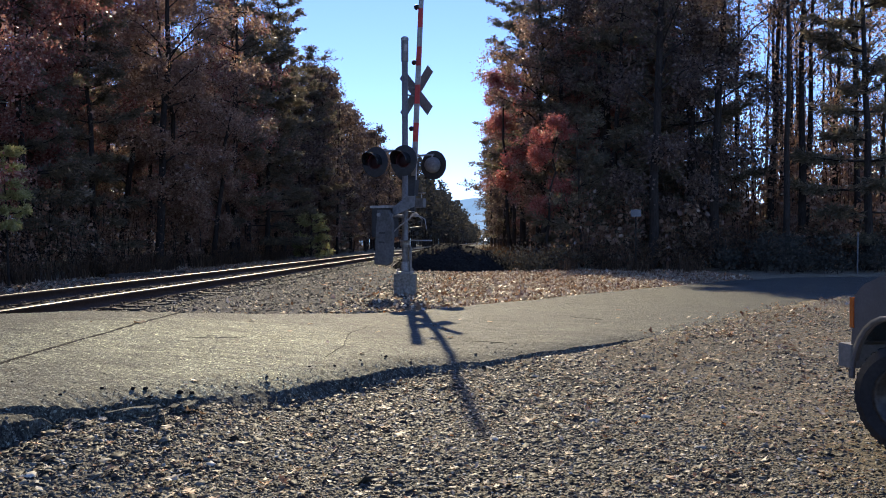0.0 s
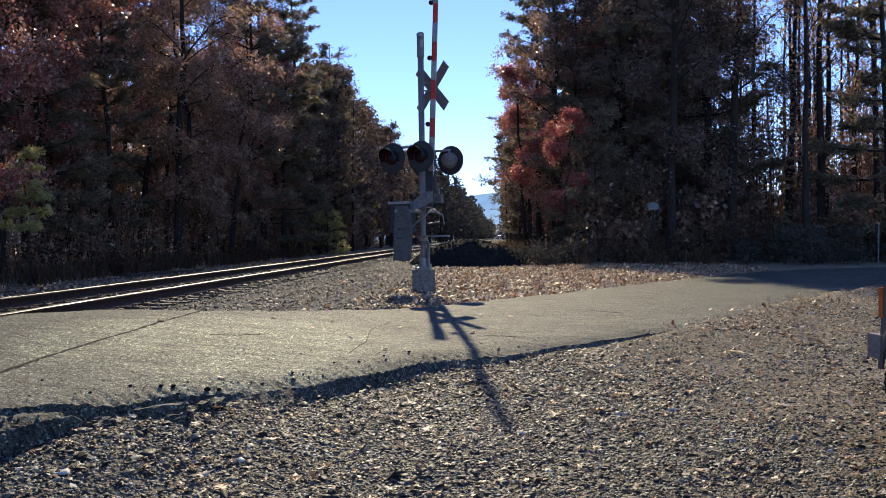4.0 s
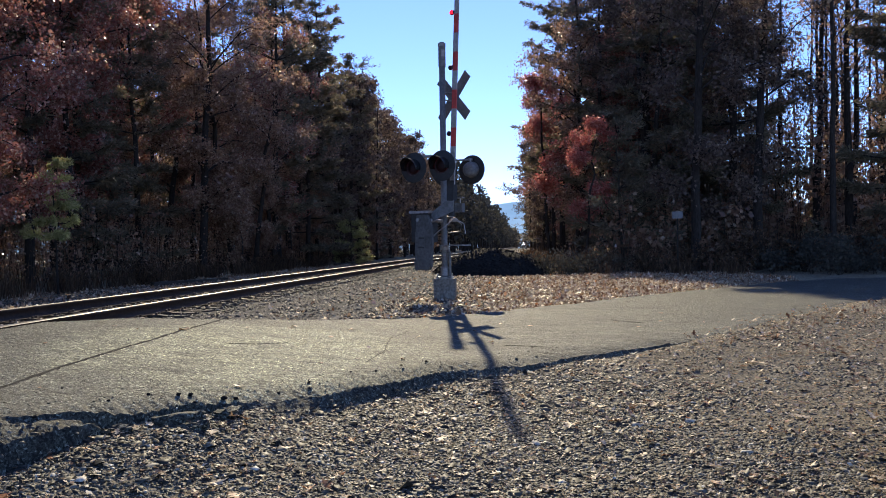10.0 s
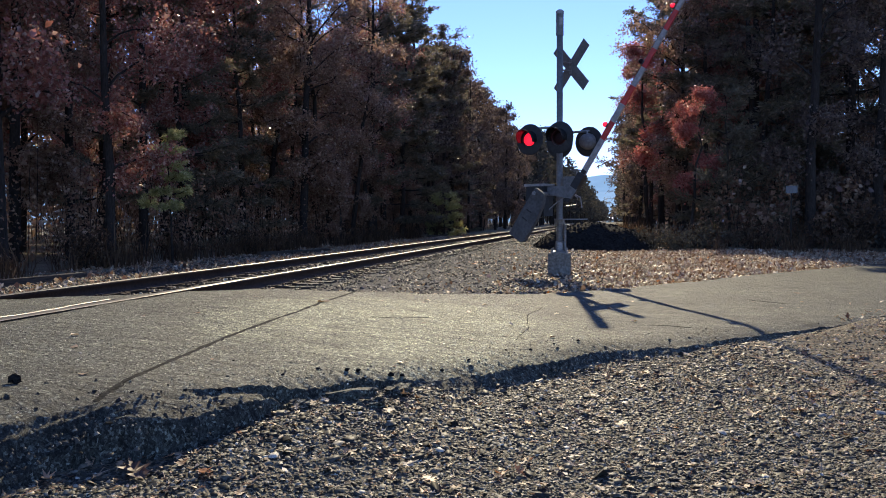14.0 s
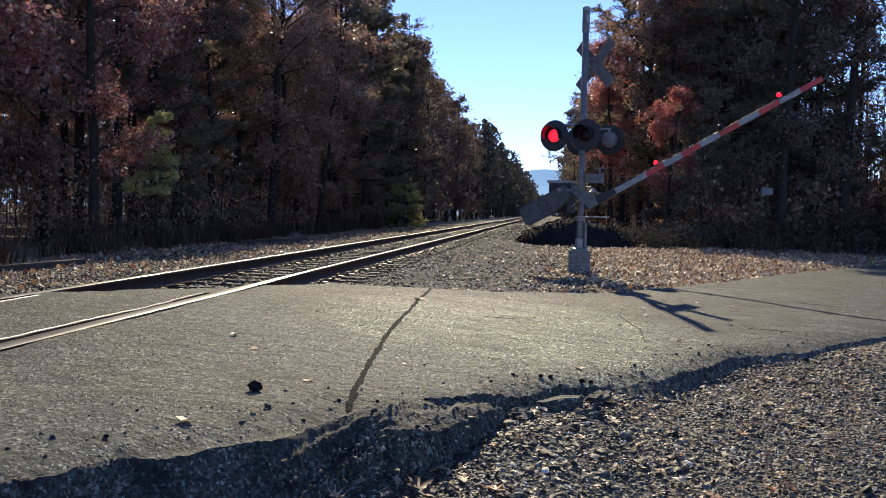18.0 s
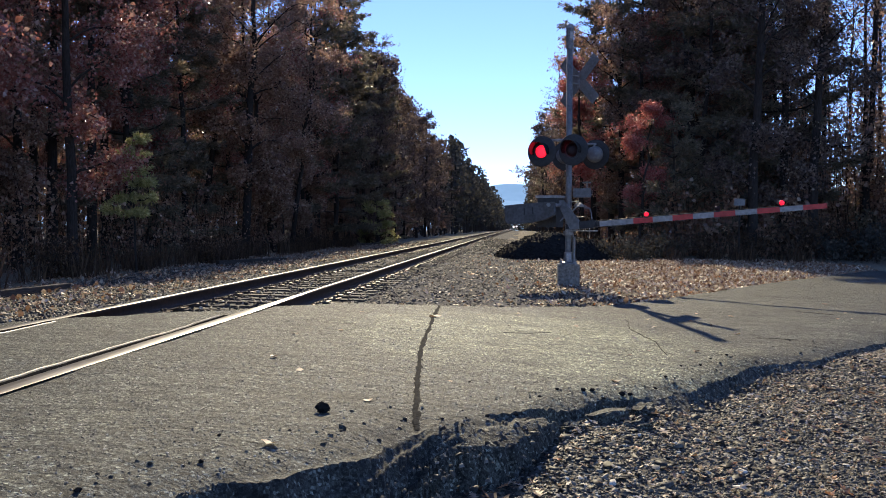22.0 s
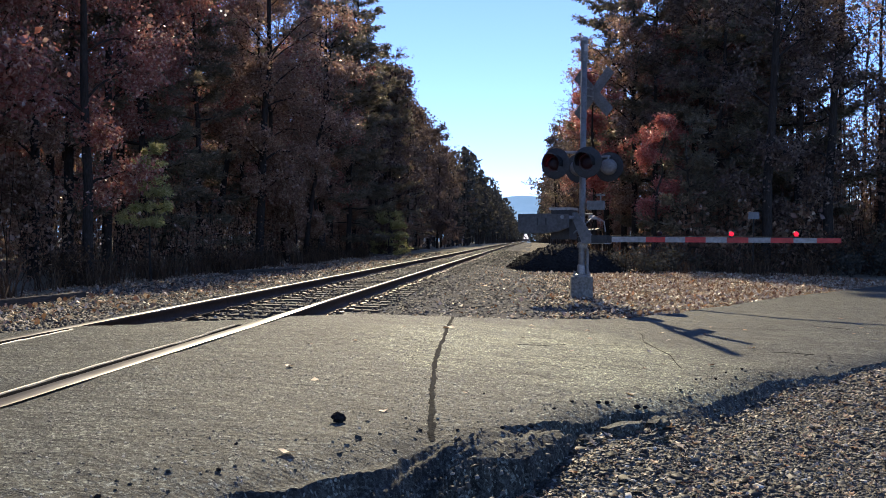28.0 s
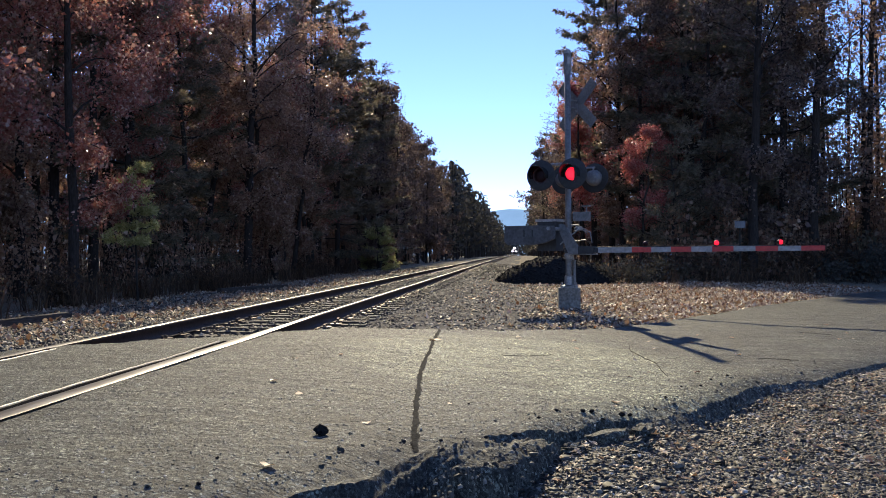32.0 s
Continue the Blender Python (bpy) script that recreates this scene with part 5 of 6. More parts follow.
def build_signal():
    s = thing("crossing_signal", "railway crossing signal mast with flashing lamps and crossbuck", "crossing signal", Matrix.Translation(MAST))
    part("foundation", boxed(-0.215, 0.215, -0.215, 0.215, -0.3, 0.40), CONCRETE, s, "weathered square foundation box", bevel=0.02)
    bm = lathe([(0, 0.40), (0.17, 0.40), (0.17, 0.43), (0.1, 0.45), (0.085, 0.62), (0.07, 0.64), (0, 0.64)], 20)
    part("base_casting", bm, STEEL, s, "flared steel base")
    for x in (-0.14, 0.14):
        for y in (-0.14, 0.14):
            part("anchor_bolt", lathe([(0, 0.40), (0.03, 0.40), (0.03, 0.44), (0.014, 0.44), (0.014, 0.5), (0, 0.5)], 8, Matrix.Translation((x, y, 0))), STEEL, s)
    part("mast", lathe([(0.062, 0.5), (0.062, 5.16), (0.0, 5.16)], 20), ALU, s, "tall dull aluminium mast", smooth=True)
    part("mast_cap", lathe([(0, 5.14), (0.078, 5.14), (0.078, 5.2), (0.05, 5.225), (0, 5.23)], 20), STEEL, s)
    part("mast_sleeve", lathe([(0.064, 4.72), (0.074, 4.72), (0.074, 5.14), (0.064, 5.14)], 20), GREY, s, "wider sleeve near the top of the mast")
    part("mast_tag", boxed(-0.03, 0.035, -0.085, -0.078, 4.92, 5.06, m=Euler((0, 0, 0.3)).to_matrix().to_4x4()), WHITE, s, "small white tag")
    # Crossbuck seen from behind, bolted to a bracket on the far side of the mast.
    c = N_LAMP * 0.30 + Vector((0, 0, 4.13))
    for z in (4.05, 4.21):
        part("sign_bracket", rod((0, 0, z), N_LAMP * 0.28 + Vector((0, 0, z)), 0.016, 8), STEEL, s)
    for i, turn in enumerate((45, -45)):
        m = frame_of(c + N_LAMP * (0.012 * i), D_LAMP, N_LAMP) @ pose(0, 0, 0, 0, 0, turn)
        arm = part("crossbuck_blade", boxed(-0.61, 0.61, -0.114, 0.114, -0.003, 0.003), ALU, s, "bare metal back of a crossbuck blade", m, bevel=0.0015)
        part("sign_face", boxed(-0.6, 0.6, -0.106, 0.106, 0.0045, 0.0055), WHITE, arm, "white reflective face")
    part("sign_strap", boxed(-0.03, 0.03, -0.14, 0.14, -0.016, -0.005), STEEL, s, "", frame_of(c, D_LAMP, N_LAMP))
    # Cross arms and four lamps, two facing each way along the road.
    for z, end in ((2.85, 1), (2.85, -1)):
        part("cross_arm", rod(N_HEAD * (0.54 * end) - D_HEAD * 0.37 + Vector((0, 0, z)), N_HEAD * (0.54 * end) + D_HEAD * 0.37 + Vector((0, 0, z)), 0.024), STEEL, s, "steel cross arm tube")
    part("arm_clamp", rod(N_HEAD * -0.56 + Vector((0, 0, 2.85)), N_HEAD * 0.56 + Vector((0, 0, 2.85)), 0.03), STEEL, s)
    part("clamp_collar", lathe([(0.062, 2.78), (0.085, 2.78), (0.085, 2.92), (0.062, 2.92)], 18), STEEL, s)
    lenses = []
    for end in (-1, 1):
        for d in (0.335, -0.335):
            where = N_HEAD * (0.58 * end) + D_HEAD * d + Vector((0, 0, 2.64))
            disc, _ = lamp_unit(s, where, N_HEAD * end)
            part("lamp_stem", rod(where + Vector((0, 0, 0.1)) - N_HEAD * (0.06 * end), where + Vector((0, 0, 0.21)) - N_HEAD * (0.06 * end), 0.02, 8), STEEL, s)
            lenses.append(lens_of(disc))
    # Mechanism housing beside the mast.
    g = frame_of(Vector((4.30, 16.62, 1.18)) - MAST, (0.894, -0.447, 0), (0, 0, 1))
    part("mechanism_case", boxed(-0.42, -0.02, -0.18, 0.18, -0.34, 0.24), BLACK, s, "dark gate mechanism housing", g, bevel=0.03)
    # White here puts the sun's glare on the lid into its colour.
    part("mechanism_lid", boxed(-0.45, 0.0, -0.21, 0.21, 0.24, 0.29), WHITE, s, "metal lid painted white for the sun glare on it", g, bevel=0.015)
    part("mechanism_shelf", boxed(0.05, 0.62, 0.1, 0.42, -0.42, -0.395), STEEL, s, "steel shelf bracket", g)
    part("arm_mount_box", boxed(0.12, 0.46, -0.07, 0.05, 1.74, 1.92), ALU, s, "pale grey box beside the mast", pose(0, 0, 0, 0, 0, -25), bevel=0.012)
    part("box_cap", boxed(0.3, 0.46, -0.06, 0.04, 2.02, 2.05), ALU, s, "small bleached cap on a stem", pose(0, 0, 0, 0, 0, -25), bevel=0.008)
    part("cap_stem", rod((0.35, -0.17, 1.9), (0.35, -0.17, 2.03), 0.012, 8), STEEL, s)
    part("bell", lathe([(0, 1.64), (0.045, 1.635), (0.085, 1.6), (0.1, 1.55), (0.095, 1.548), (0.075, 1.59), (0, 1.62)], 20, Matrix.Translation((0.2, -0.06, 0))), STEEL, s, "small dull warning bell", smooth=True)
    part("bell_bracket", rod((0, 0, 1.66), (0.2, -0.06, 1.66), 0.012, 8), STEEL, s)
    part("conduit", tube_part([(0.2, -0.06, 1.62), (0.36, -0.12, 1.5), (0.34, -0.1, 1.36), (0.1, -0.03, 1.33)], 0.01), STEEL, s, "curved cable below the bell")
    part("base_pipe", tube_part([(0.11, -0.05, 0.42), (0.11, -0.05, 0.95)], 0.03), ALU, s, "pale cable pipe beside the mast foot")
    part("mast_clamp", lathe([(0.062, 0.98), (0.1, 0.98), (0.1, 1.06), (0.062, 1.06)], 18), STEEL, s)
    part("conduit", tube_part([(0.07, 0.02, 0.42), (0.1, 0.02, 0.55), (0.09, 0.02, 1.0)], 0.022), STEEL, s, "thin cable conduit")
    part("cable", tube_part([(-0.25, -0.32, 1.2), (-0.1, -0.3, 1.35), (0.1, -0.28, 1.5), (0.22, -0.2, 1.62), (0.42, -0.2, 1.5), (0.45, -0.2, 1.3)], 0.012), STEEL, s, "loose grey cable")
    return s, lenses


def tube_part(points, r, sides=8):
    s = Soup()
    s.tube(np.array(points, float), [r] * len(points), sides)
    return s


signal, lenses = build_signal()
PIVOT = Vector((4.235, 16.518, 1.273))
ARM_X = Vector((0.894, -0.447, 0))


def gate_pose(phi):
    """The gate at phi degrees up from level, about its shaft."""
    return frame_of(PIVOT, ARM_X, (0, 0, 1)) @ pose(0, 0, 0, 0, -phi, 0)


def build_gate():
    """Local x along the arm, y along the shaft away from the track's near side, z up when level."""
    s = thing("gate_arm", "red and white striped crossing gate arm with counterweight", "gate arm", gate_pose(0))
    y0, z0 = 0.134, -0.426
    part("shaft", rod((0, -0.45, 0), (0, 0.45, 0), 0.035, 14), STEEL, s)
    edges = [0.6, 1.473] + [1.473 + 0.3725 * i for i in range(1, 10)]
    for i, (a, b) in enumerate(zip(edges, edges[1:])):
        h = 0.052 - 0.001 * i
        part("arm_panel", boxed(a, b - 0.0008, y0 - 0.02, y0 + 0.02, z0 - h, z0 + h), WHITE if i % 2 == 0 else RED, s, "white reflective panel" if i % 2 == 0 else "red reflective panel", bevel=0.004)
    part("arm_root", boxed(0.1, 0.8, y0 - 0.035, y0 + 0.035, z0 - 0.05, z0 + 0.05), BLACK, s, "dark steel arm root", bevel=0.006)
    part("arm_clamp", boxed(0.40, 0.72, y0 - 0.07, y0 + 0.07, z0 - 0.07, z0 + 0.08), BLACK, s, "dark steel clamp that holds the arm", bevel=0.015)
    part("arm_bracket", slab([(-0.06, 0.1), (0.1, 0.1), (0.42, -0.36), (0.42, -0.5), (0.2, -0.5)], -0.01, 0.01, m=Matrix.Translation((0, y0 - 0.05, 0)) @ Matrix.Rotation(math.pi / 2, 4, "X")), GREY, s)
    # Counterweight plates with two slots, on the near side of the case.
    for y in (-0.36,):
        out = [(0.1, 0.05), (-0.3, 0.07), (-0.97, 0.07), (-0.97, -0.25), (-0.9, -0.31), (-0.4, -0.32), (-0.1, -0.28), (0.1, -0.2)]
        part("counterweight", slab(out, -0.05, 0.05, m=Matrix.Translation((0, y, 0)) @ Matrix.Rotation(math.pi / 2, 4, "X")), GATE_GREY, s, "large grey counterweight plate", bevel=0.01)
        for x in (-0.53, -0.35):
            part("slot", boxed(x - 0.014, x + 0.014, y - 0.054, y + 0.03, -0.15, -0.02), BLACK, s, "dark slot")
    # Three lamps on top of the arm: two flash in turn, the tip burns on.
    bulbs = []
    for i, x in enumerate((1.73, 3.03, 4.11)):
        base = part("arm_lamp", boxed(x - 0.035, x + 0.035, y0 - 0.03, y0 + 0.03, z0 + 0.042, z0 + 0.07), BLACK, s, "small arm lamp")
        bm = bmesh.new()
        bmesh.ops.create_uvsphere(bm, u_segments=14, v_segments=9, radius=0.05)
        bulb = part("lamp_lens", bm, LENS_DARK, base, "red lamp lens", Matrix.Translation((x, y0, z0 + 0.108)), True)
        BULB.append(Matrix.Translation((x, y0, z0 + 0.108)))
        part("lit_cap", lathe([(0.046, 0.021), (0.038, 0.034), (0.022, 0.047), (0, 0.052)], 14), LENS_RED, bulb, "glowing red lens", pose(0, 0, 0, -90, 0, 0), True)
        bulbs.append(bulb)
    part("lamp_cable", tube_part([(0.6, y0, z0 + 0.06), (1.7, y0, z0 + 0.06), (3.0, y0, z0 + 0.056), (4.1, y0, z0 + 0.052)], 0.008, 5), BLACK, s)
    return s, bulbs


BULB = []
gate, bulbs = build_gate()


# ---- spoil heap ----
mound = sheet(np.linspace(2.3, 7.4, 74), np.linspace(29.2, 33.4, 80), lambda x, y: ground_z(x, y) - 0.05 + mound_z(x, y), "spoil_mound", TAR)
mound.data.materials.clear()
mound.data.materials.append(surface("dark_millings", (0.008, 0.008, 0.008), (0.03, 0.029, 0.027), 0.95, fine=12, broad=2, relief=1.0, depth=0.05, spec=0.1))
tagged(mound, "low heap of dark crushed stone and millings by the track", "heap")
HEAP_STONE = islands("dark_stone", [(0.0, (0.008, 0.008, 0.008)), (0.7, (0.022, 0.021, 0.02)), (1.0, (0.035, 0.034, 0.032))], 0.95, 0.05)
stones("heap_stones", 900, (2.5, 7.2, 29.4, 33.2), 0.05, HEAP_STONE, "dark crushed stones on the heap", lambda x, y, g: mound_z(x, y) > 0.03, 0.7, 0.3, lambda x, y: ground_z(x, y) - 0.05 + mound_z(x, y), 12)


# ---- bits on the road ----
def lump(x, y, size, mat, name, label, flat=0.7, seed=0, lift=0.0):
    g = np.random.default_rng(seed)
    bm = bmesh.new()
    bmesh.ops.create_icosphere(bm, subdivisions=2, radius=size / 2)
    ph = g.uniform(0, 6.28, 6)
    for v in bm.verts:
        d = v.co.normalized()
        k = 1 + 0.22 * math.sin(5 * d.x + ph[0]) * math.sin(4 * d.y + ph[1]) + 0.14 * math.sin(9 * d.z + 6 * d.x + ph[2])
        v.co = d * (size / 2) * k
        v.co.z *= flat
    ob = part(name, bm, mat, None, "", Matrix.Translation((x, y, float(paved_z(x, y)) + size * flat * 0.42 + lift)) @ Euler((0, 0, ph[3])).to_matrix().to_4x4())
    return tagged(ob, label, "asphalt lump", "loose lumps on the road")


lump(2.465, 3.918, 0.062, TAR, "asphalt_lump", "dark lump of asphalt lying on the road", 0.95, 1)
for i, (x, y, d) in enumerate(((2.15, 3.35, 0.03), (2.2, 3.01, 0.04), (1.93, 2.6, 0.045), (3.04, 4.08, 0.035), (3.12, 5.12, 0.03), (3.26, 4.24, 0.04), (3.41, 4.34, 0.05), (3.67, 5.19, 0.045), (3.84, 5.27, 0.055), (3.9, 5.32, 0.06), (3.96, 5.24, 0.05), (4.10, 5.4, 0.075), (4.16, 5.46, 0.06), (4.37, 5.75, 0.05), (4.71, 6.61, 0.04), (4.89, 6.75, 0.05), (5.24, 7.33, 0.05), (5.05, 7.1, 0.04), (3.55, 4.9, 0.04), (4.5, 6.1, 0.04))):
    lump(x, y, d * 0.55, TAR, "asphalt_lump", "small dark crumb of asphalt near the road's edge", 0.6, i + 2)
def chunk(x, y, sx, sy, sz, turn, tilt, seed, label):
    g = np.random.default_rng(seed)
    bm = boxed(-sx / 2, sx / 2, -sy / 2, sy / 2, -0.03, sz)
    bmesh.ops.subdivide_edges(bm, edges=bm.edges[:], cuts=3, use_grid_fill=True)
    for v in bm.verts:
        r = 1 - 0.25 * (abs(v.co.x) / (sx / 2)) ** 3 * (abs(v.co.y) / (sy / 2)) ** 3
        v.co = Vector((v.co.x * r, v.co.y * r, v.co.z)) + Vector(g.normal(size=3)) * 0.009
    ob = part("asphalt_chunk", bm, ASPHALT_EDGE, None, "", Matrix.Translation((x, y, float(ground_z(x, y)[0]))) @ Euler((radians(tilt), 0, radians(turn))).to_matrix().to_4x4(), bevel=0.006)
    return tagged(ob, label, "asphalt chunk", "broken chunks below the road's edge")


chunk(3.96, 4.98, 0.32, 0.14, 0.05, 44, -10, 1, "flat broken slab of asphalt under the road's edge")
chunk(3.74, 4.68, 0.13, 0.09, 0.035, 20, 8, 2, "small broken chunk of asphalt in the gravel")
chunk(4.2, 5.2, 0.18, 0.11, 0.05, 60, 5, 3, "broken chunk of asphalt leaning on the edge")
chunk(4.12, 4.86, 0.16, 0.1, 0.025, 10, -4, 4, "low dark chunk of asphalt among gravel")
g = np.random.default_rng(31)
k = along(NEAR[5:16], 150)
off = np.abs(g.normal(size=150)) * 0.22 + 0.06
crumbs = np.column_stack([k[:, 0] - 0.72 * off, k[:, 1] + 0.69 * off])


def scatter_on(name, xy, size, mat, label, category, flat, seed, base):
    g = np.random.default_rng(seed)
    n = len(xy)
    cube = np.array([(-1, -1, -1), (1, -1, -1), (1, 1, -1), (-1, 1, -1), (-1, -1, 1), (1, -1, 1), (1, 1, 1), (-1, 1, 1)], float)
    p = cube[None] * (1 + 0.35 * g.normal(size=(n, 8, 3)).clip(-1.5, 1.5)) * (size * np.exp(0.5 * g.normal(size=(n, 1, 1))) * 0.5)
    p[:, 4:, :2] *= 0.7
    p[..., 2] *= flat
    q = p + np.column_stack([xy, base(xy[:, 0], xy[:, 1])])[:, None]
    s = Soup()
    s.repeat(q, [(4, 5, 6, 7), (0, 1, 5, 4), (1, 2, 6, 5), (2, 3, 7, 6), (3, 0, 4, 7)])
    return tagged(part(name, s, mat), label, category, kind="stuff")


scatter_on("asphalt_crumbs", crumbs, 0.011, ASPHALT_EDGE, "dark crumbs of asphalt along the broken edge", "asphalt crumbs", 0.8, 4, paved_z)
leaves("road_leaves", 34, (1.5, 9, 3.5, 14), 0.06, LITTER, "a few pale dry leaves on the asphalt", lambda x, y, g: (side_of(NEAR, x, y) > 0.2) & (side_of(FAR, x, y) < -0.2), paved_z, 15, 0.003, 0.12)
for i, (x, y) in enumerate(((2.07, 4.96), (2.62, 4.25), (2.586, 8.31), (2.38, 3.29))):
    ob = leaves("leaf", 1, (x, x + 0.01, y, y + 0.01), 0.075, LITTER, "pale dry oak leaf on the asphalt", lambda x, y, g: x > -99, paved_z, 40 + i, 0.003, 0.1)
    ob["kind"] = ""
    tagged(ob, "pale curled oak leaf on the asphalt", "leaf")

# ---- old timbers and grass at the wood's edge ----
for i, (a, b) in enumerate((((-6.1, 13.2), (-5.8, 16.4)), ((-6.7, 27.6), (-5.3, 31.0)), ((-7.2, 57.2), (-6.4, 66))) ):
    a, b = Vector((*a, 0)), Vector((*b, 0))
    ln = (b - a).length / 2
    bm = boxed(-ln, ln, -0.09, 0.09, 0.0, 0.15)
    bmesh.ops.subdivide_edges(bm, edges=[e for e in bm.edges if e.calc_length() > 1], cuts=8)
    for v in bm.verts:
        v.co.y += 0.012 * math.sin(v.co.x * 5 + v.co.z * 9)
    mid = (a + b) / 2
    ob = part("old_timber", bm, TIE, None, "", Matrix.Translation((mid.x, mid.y, float(ground_z(mid.x, mid.y)[0]) + 0.0)) @ Euler((0, 0, math.atan2(b.y - a.y, b.x - a.x))).to_matrix().to_4x4(), bevel=0.012)
    tagged(ob, "discarded weathered railway timber lying on the ballast edge", "timber", "old timbers along the line")


def grass(seed, n, area, h, name, label):
    g = np.random.default_rng(seed)
    x, y = g.uniform(area[0], area[1], n), g.uniform(area[2], area[3], n)
    clump = g.integers(0, max(3, n // 60), n)
    cx, cy = g.uniform(area[0], area[1], clump.max() + 1), g.uniform(area[2], area[3], clump.max() + 1)
    x, y = cx[clump] + g.normal(size=n) * 0.22, cy[clump] + g.normal(size=n) * 0.22
    z = ground_z(x, y)
    hh = h * np.exp(0.35 * g.normal(size=n))
    lean = g.normal(size=(n, 2)) * 0.3
    w = np.stack([np.cos(g.uniform(0, 6.28, n)), np.sin(g.uniform(0, 6.28, n)), 0 * x], -1) * 0.011
    p0 = np.stack([x, y, z - 0.02], -1)
    p1 = p0 + np.stack([lean[:, 0] * hh * 0.35, lean[:, 1] * hh * 0.35, hh * 0.6], -1)
    p2 = p0 + np.stack([lean[:, 0] * hh, lean[:, 1] * hh, hh * (1 - 0.3 * np.abs(lean).sum(1))], -1)
    s = Soup()
    s.repeat(np.stack([p0 - w, p0 + w, p1 + w, p1 - w, p2], 1), [(0, 1, 2, 3)])
    s.repeat(np.stack([p1 - w, p1 + w, p2 + w * 0.2, p2 - w * 0.2], 1), [(0, 1, 2, 3)])
    return tagged(part(name, s, BRUSH), label, "grass", kind="stuff")


grass(1, 1000, (7.4, 14, 30.5, 35), 0.5, "dry_grass", "tall dry tan grass at the edge of the wood")
grass(2, 6000, (-9.0, -7.4, 12, 60), 0.6, "trackside_grass", "dry reddish grass below the trees along the line")
grass(3, 2500, (5.6, 7.6, 34, 75), 0.6, "far_grass", "dry grass between the line and the wood")
brush = shrub(61, 1.5, 1.2, BRUSH, 900, 0.09, "tangle of dry brown brush at the wood's edge")
green = shrub(62, 0.7, 1.1, FAR_LEAF, 900, 0.09, "low dark evergreen bush beside the spoil heap")
for i, (src, x, y, s_) in enumerate(((brush, 9.0, 32.2, 0.7), (brush, 10.6, 32.8, 0.8), (brush, 12.4, 33.0, 0.9), (brush, 8.2, 33.8, 0.7), (brush, 14.5, 33.4, 1.3), (brush, 17, 34.2, 1.2), (brush, 20, 34.8, 1.3), (brush, 23.5, 35.5, 1.4), (brush, 27, 36.3, 1.4), (green, 6.9, 31.2, 1.0), (green, 7.7, 30.3, 0.8), (green, 8.3, 32.0, 1.1), (brush, -8.0, 29.5, 0.7), (brush, -7.9, 33, 0.6), (brush, -8.3, 20, 0.8), (brush, -8.0, 45, 0.8), (brush, -7.6, 62, 1.0))):
    ob = src if i in (0, 9) else copy_thing(src, Matrix.Identity(4))
    ob.matrix_basis = Matrix.Translation((x, y, float(ground_z(x, y)[0]))) @ Euler((0, 0, i * 1.3)).to_matrix().to_4x4() @ Matrix.Diagonal((s_, s_, s_, 1))
young = conifer(53, 3.4, 1.0, CEDAR, 2600, 0.03, "small green pine beside the line", 0.0, 0.3)
young.matrix_basis = pose(-8.0 + 1.0, 62, -0.5)
evergreen = conifer(54, 6.6, 1.7, NEEDLE, 4200, 0.05, "dull green young pine before the red maples", 0.05, 0.25)
evergreen.matrix_basis = pose(10.3, 36.4, -0.4)


# ---- small signs ----
def small_sign(x, y, z, w, h, label):
    s = thing("road_sign", label, "sign", Matrix.Translation((x, y, float(ground_z(x, y)[0]))))
    top = z - float(ground_z(x, y)[0])
    part("post", boxed(-0.025, 0.025, 0.006, 0.04, -0.3, top + h * 0.4), BARK, s, "thin dark post")
    part("panel", boxed(-w / 2, w / 2, -0.004, 0.0, top - h / 2, top + h / 2), GREY, s, "blank pale panel")
    return s


small_sign(11.9, 32.5, 1.82, 0.40, 0.27, "small pale rectangular sign on a thin post")
marker = thing("marker_post", "thin pale marker post in the shade of the wood", "post", Matrix.Translation((19.85, 31.6, float(ground_z(19.85, 31.6)[0]))))
part("post", rod((0, 0, -0.3), (0.02, 0, 1.5), 0.025, 8), GREY, marker)
part("cap", rod((0.02, 0, 1.49), (0.02, 0, 1.53), 0.032, 8), STEEL, marker)

# ---- pickup truck ----
PAINT = surface("silver_paint", (0.12, 0.13, 0.15), (0.16, 0.17, 0.19), 0.3, 0.35, fine=60, broad=2, relief=0.02)
GLASS, n_, l_, b_ = material("dark_glass", 0.05, 0.0, 0.6)
b_.inputs["Base Color"].default_value, b_.inputs["Transmission Weight"].default_value = (0.25, 0.28, 0.28, 1), 0.8
RUBBER = surface("tyre_rubber", (0.012, 0.012, 0.012), (0.03, 0.029, 0.028), 0.85, fine=40, relief=0.4)
AMBER = surface("amber_lens", (0.6, 0.13, 0.02), (0.75, 0.2, 0.03), 0.25, fine=50, relief=0.2)
RIM = surface("dull_alloy", (0.035, 0.032, 0.028), (0.1, 0.092, 0.08), 0.45, 0.5, fine=30, relief=0.1)
TRIM = surface("grey_plastic", (0.18, 0.172, 0.158), (0.28, 0.265, 0.24), 0.6, fine=40, relief=0.1)


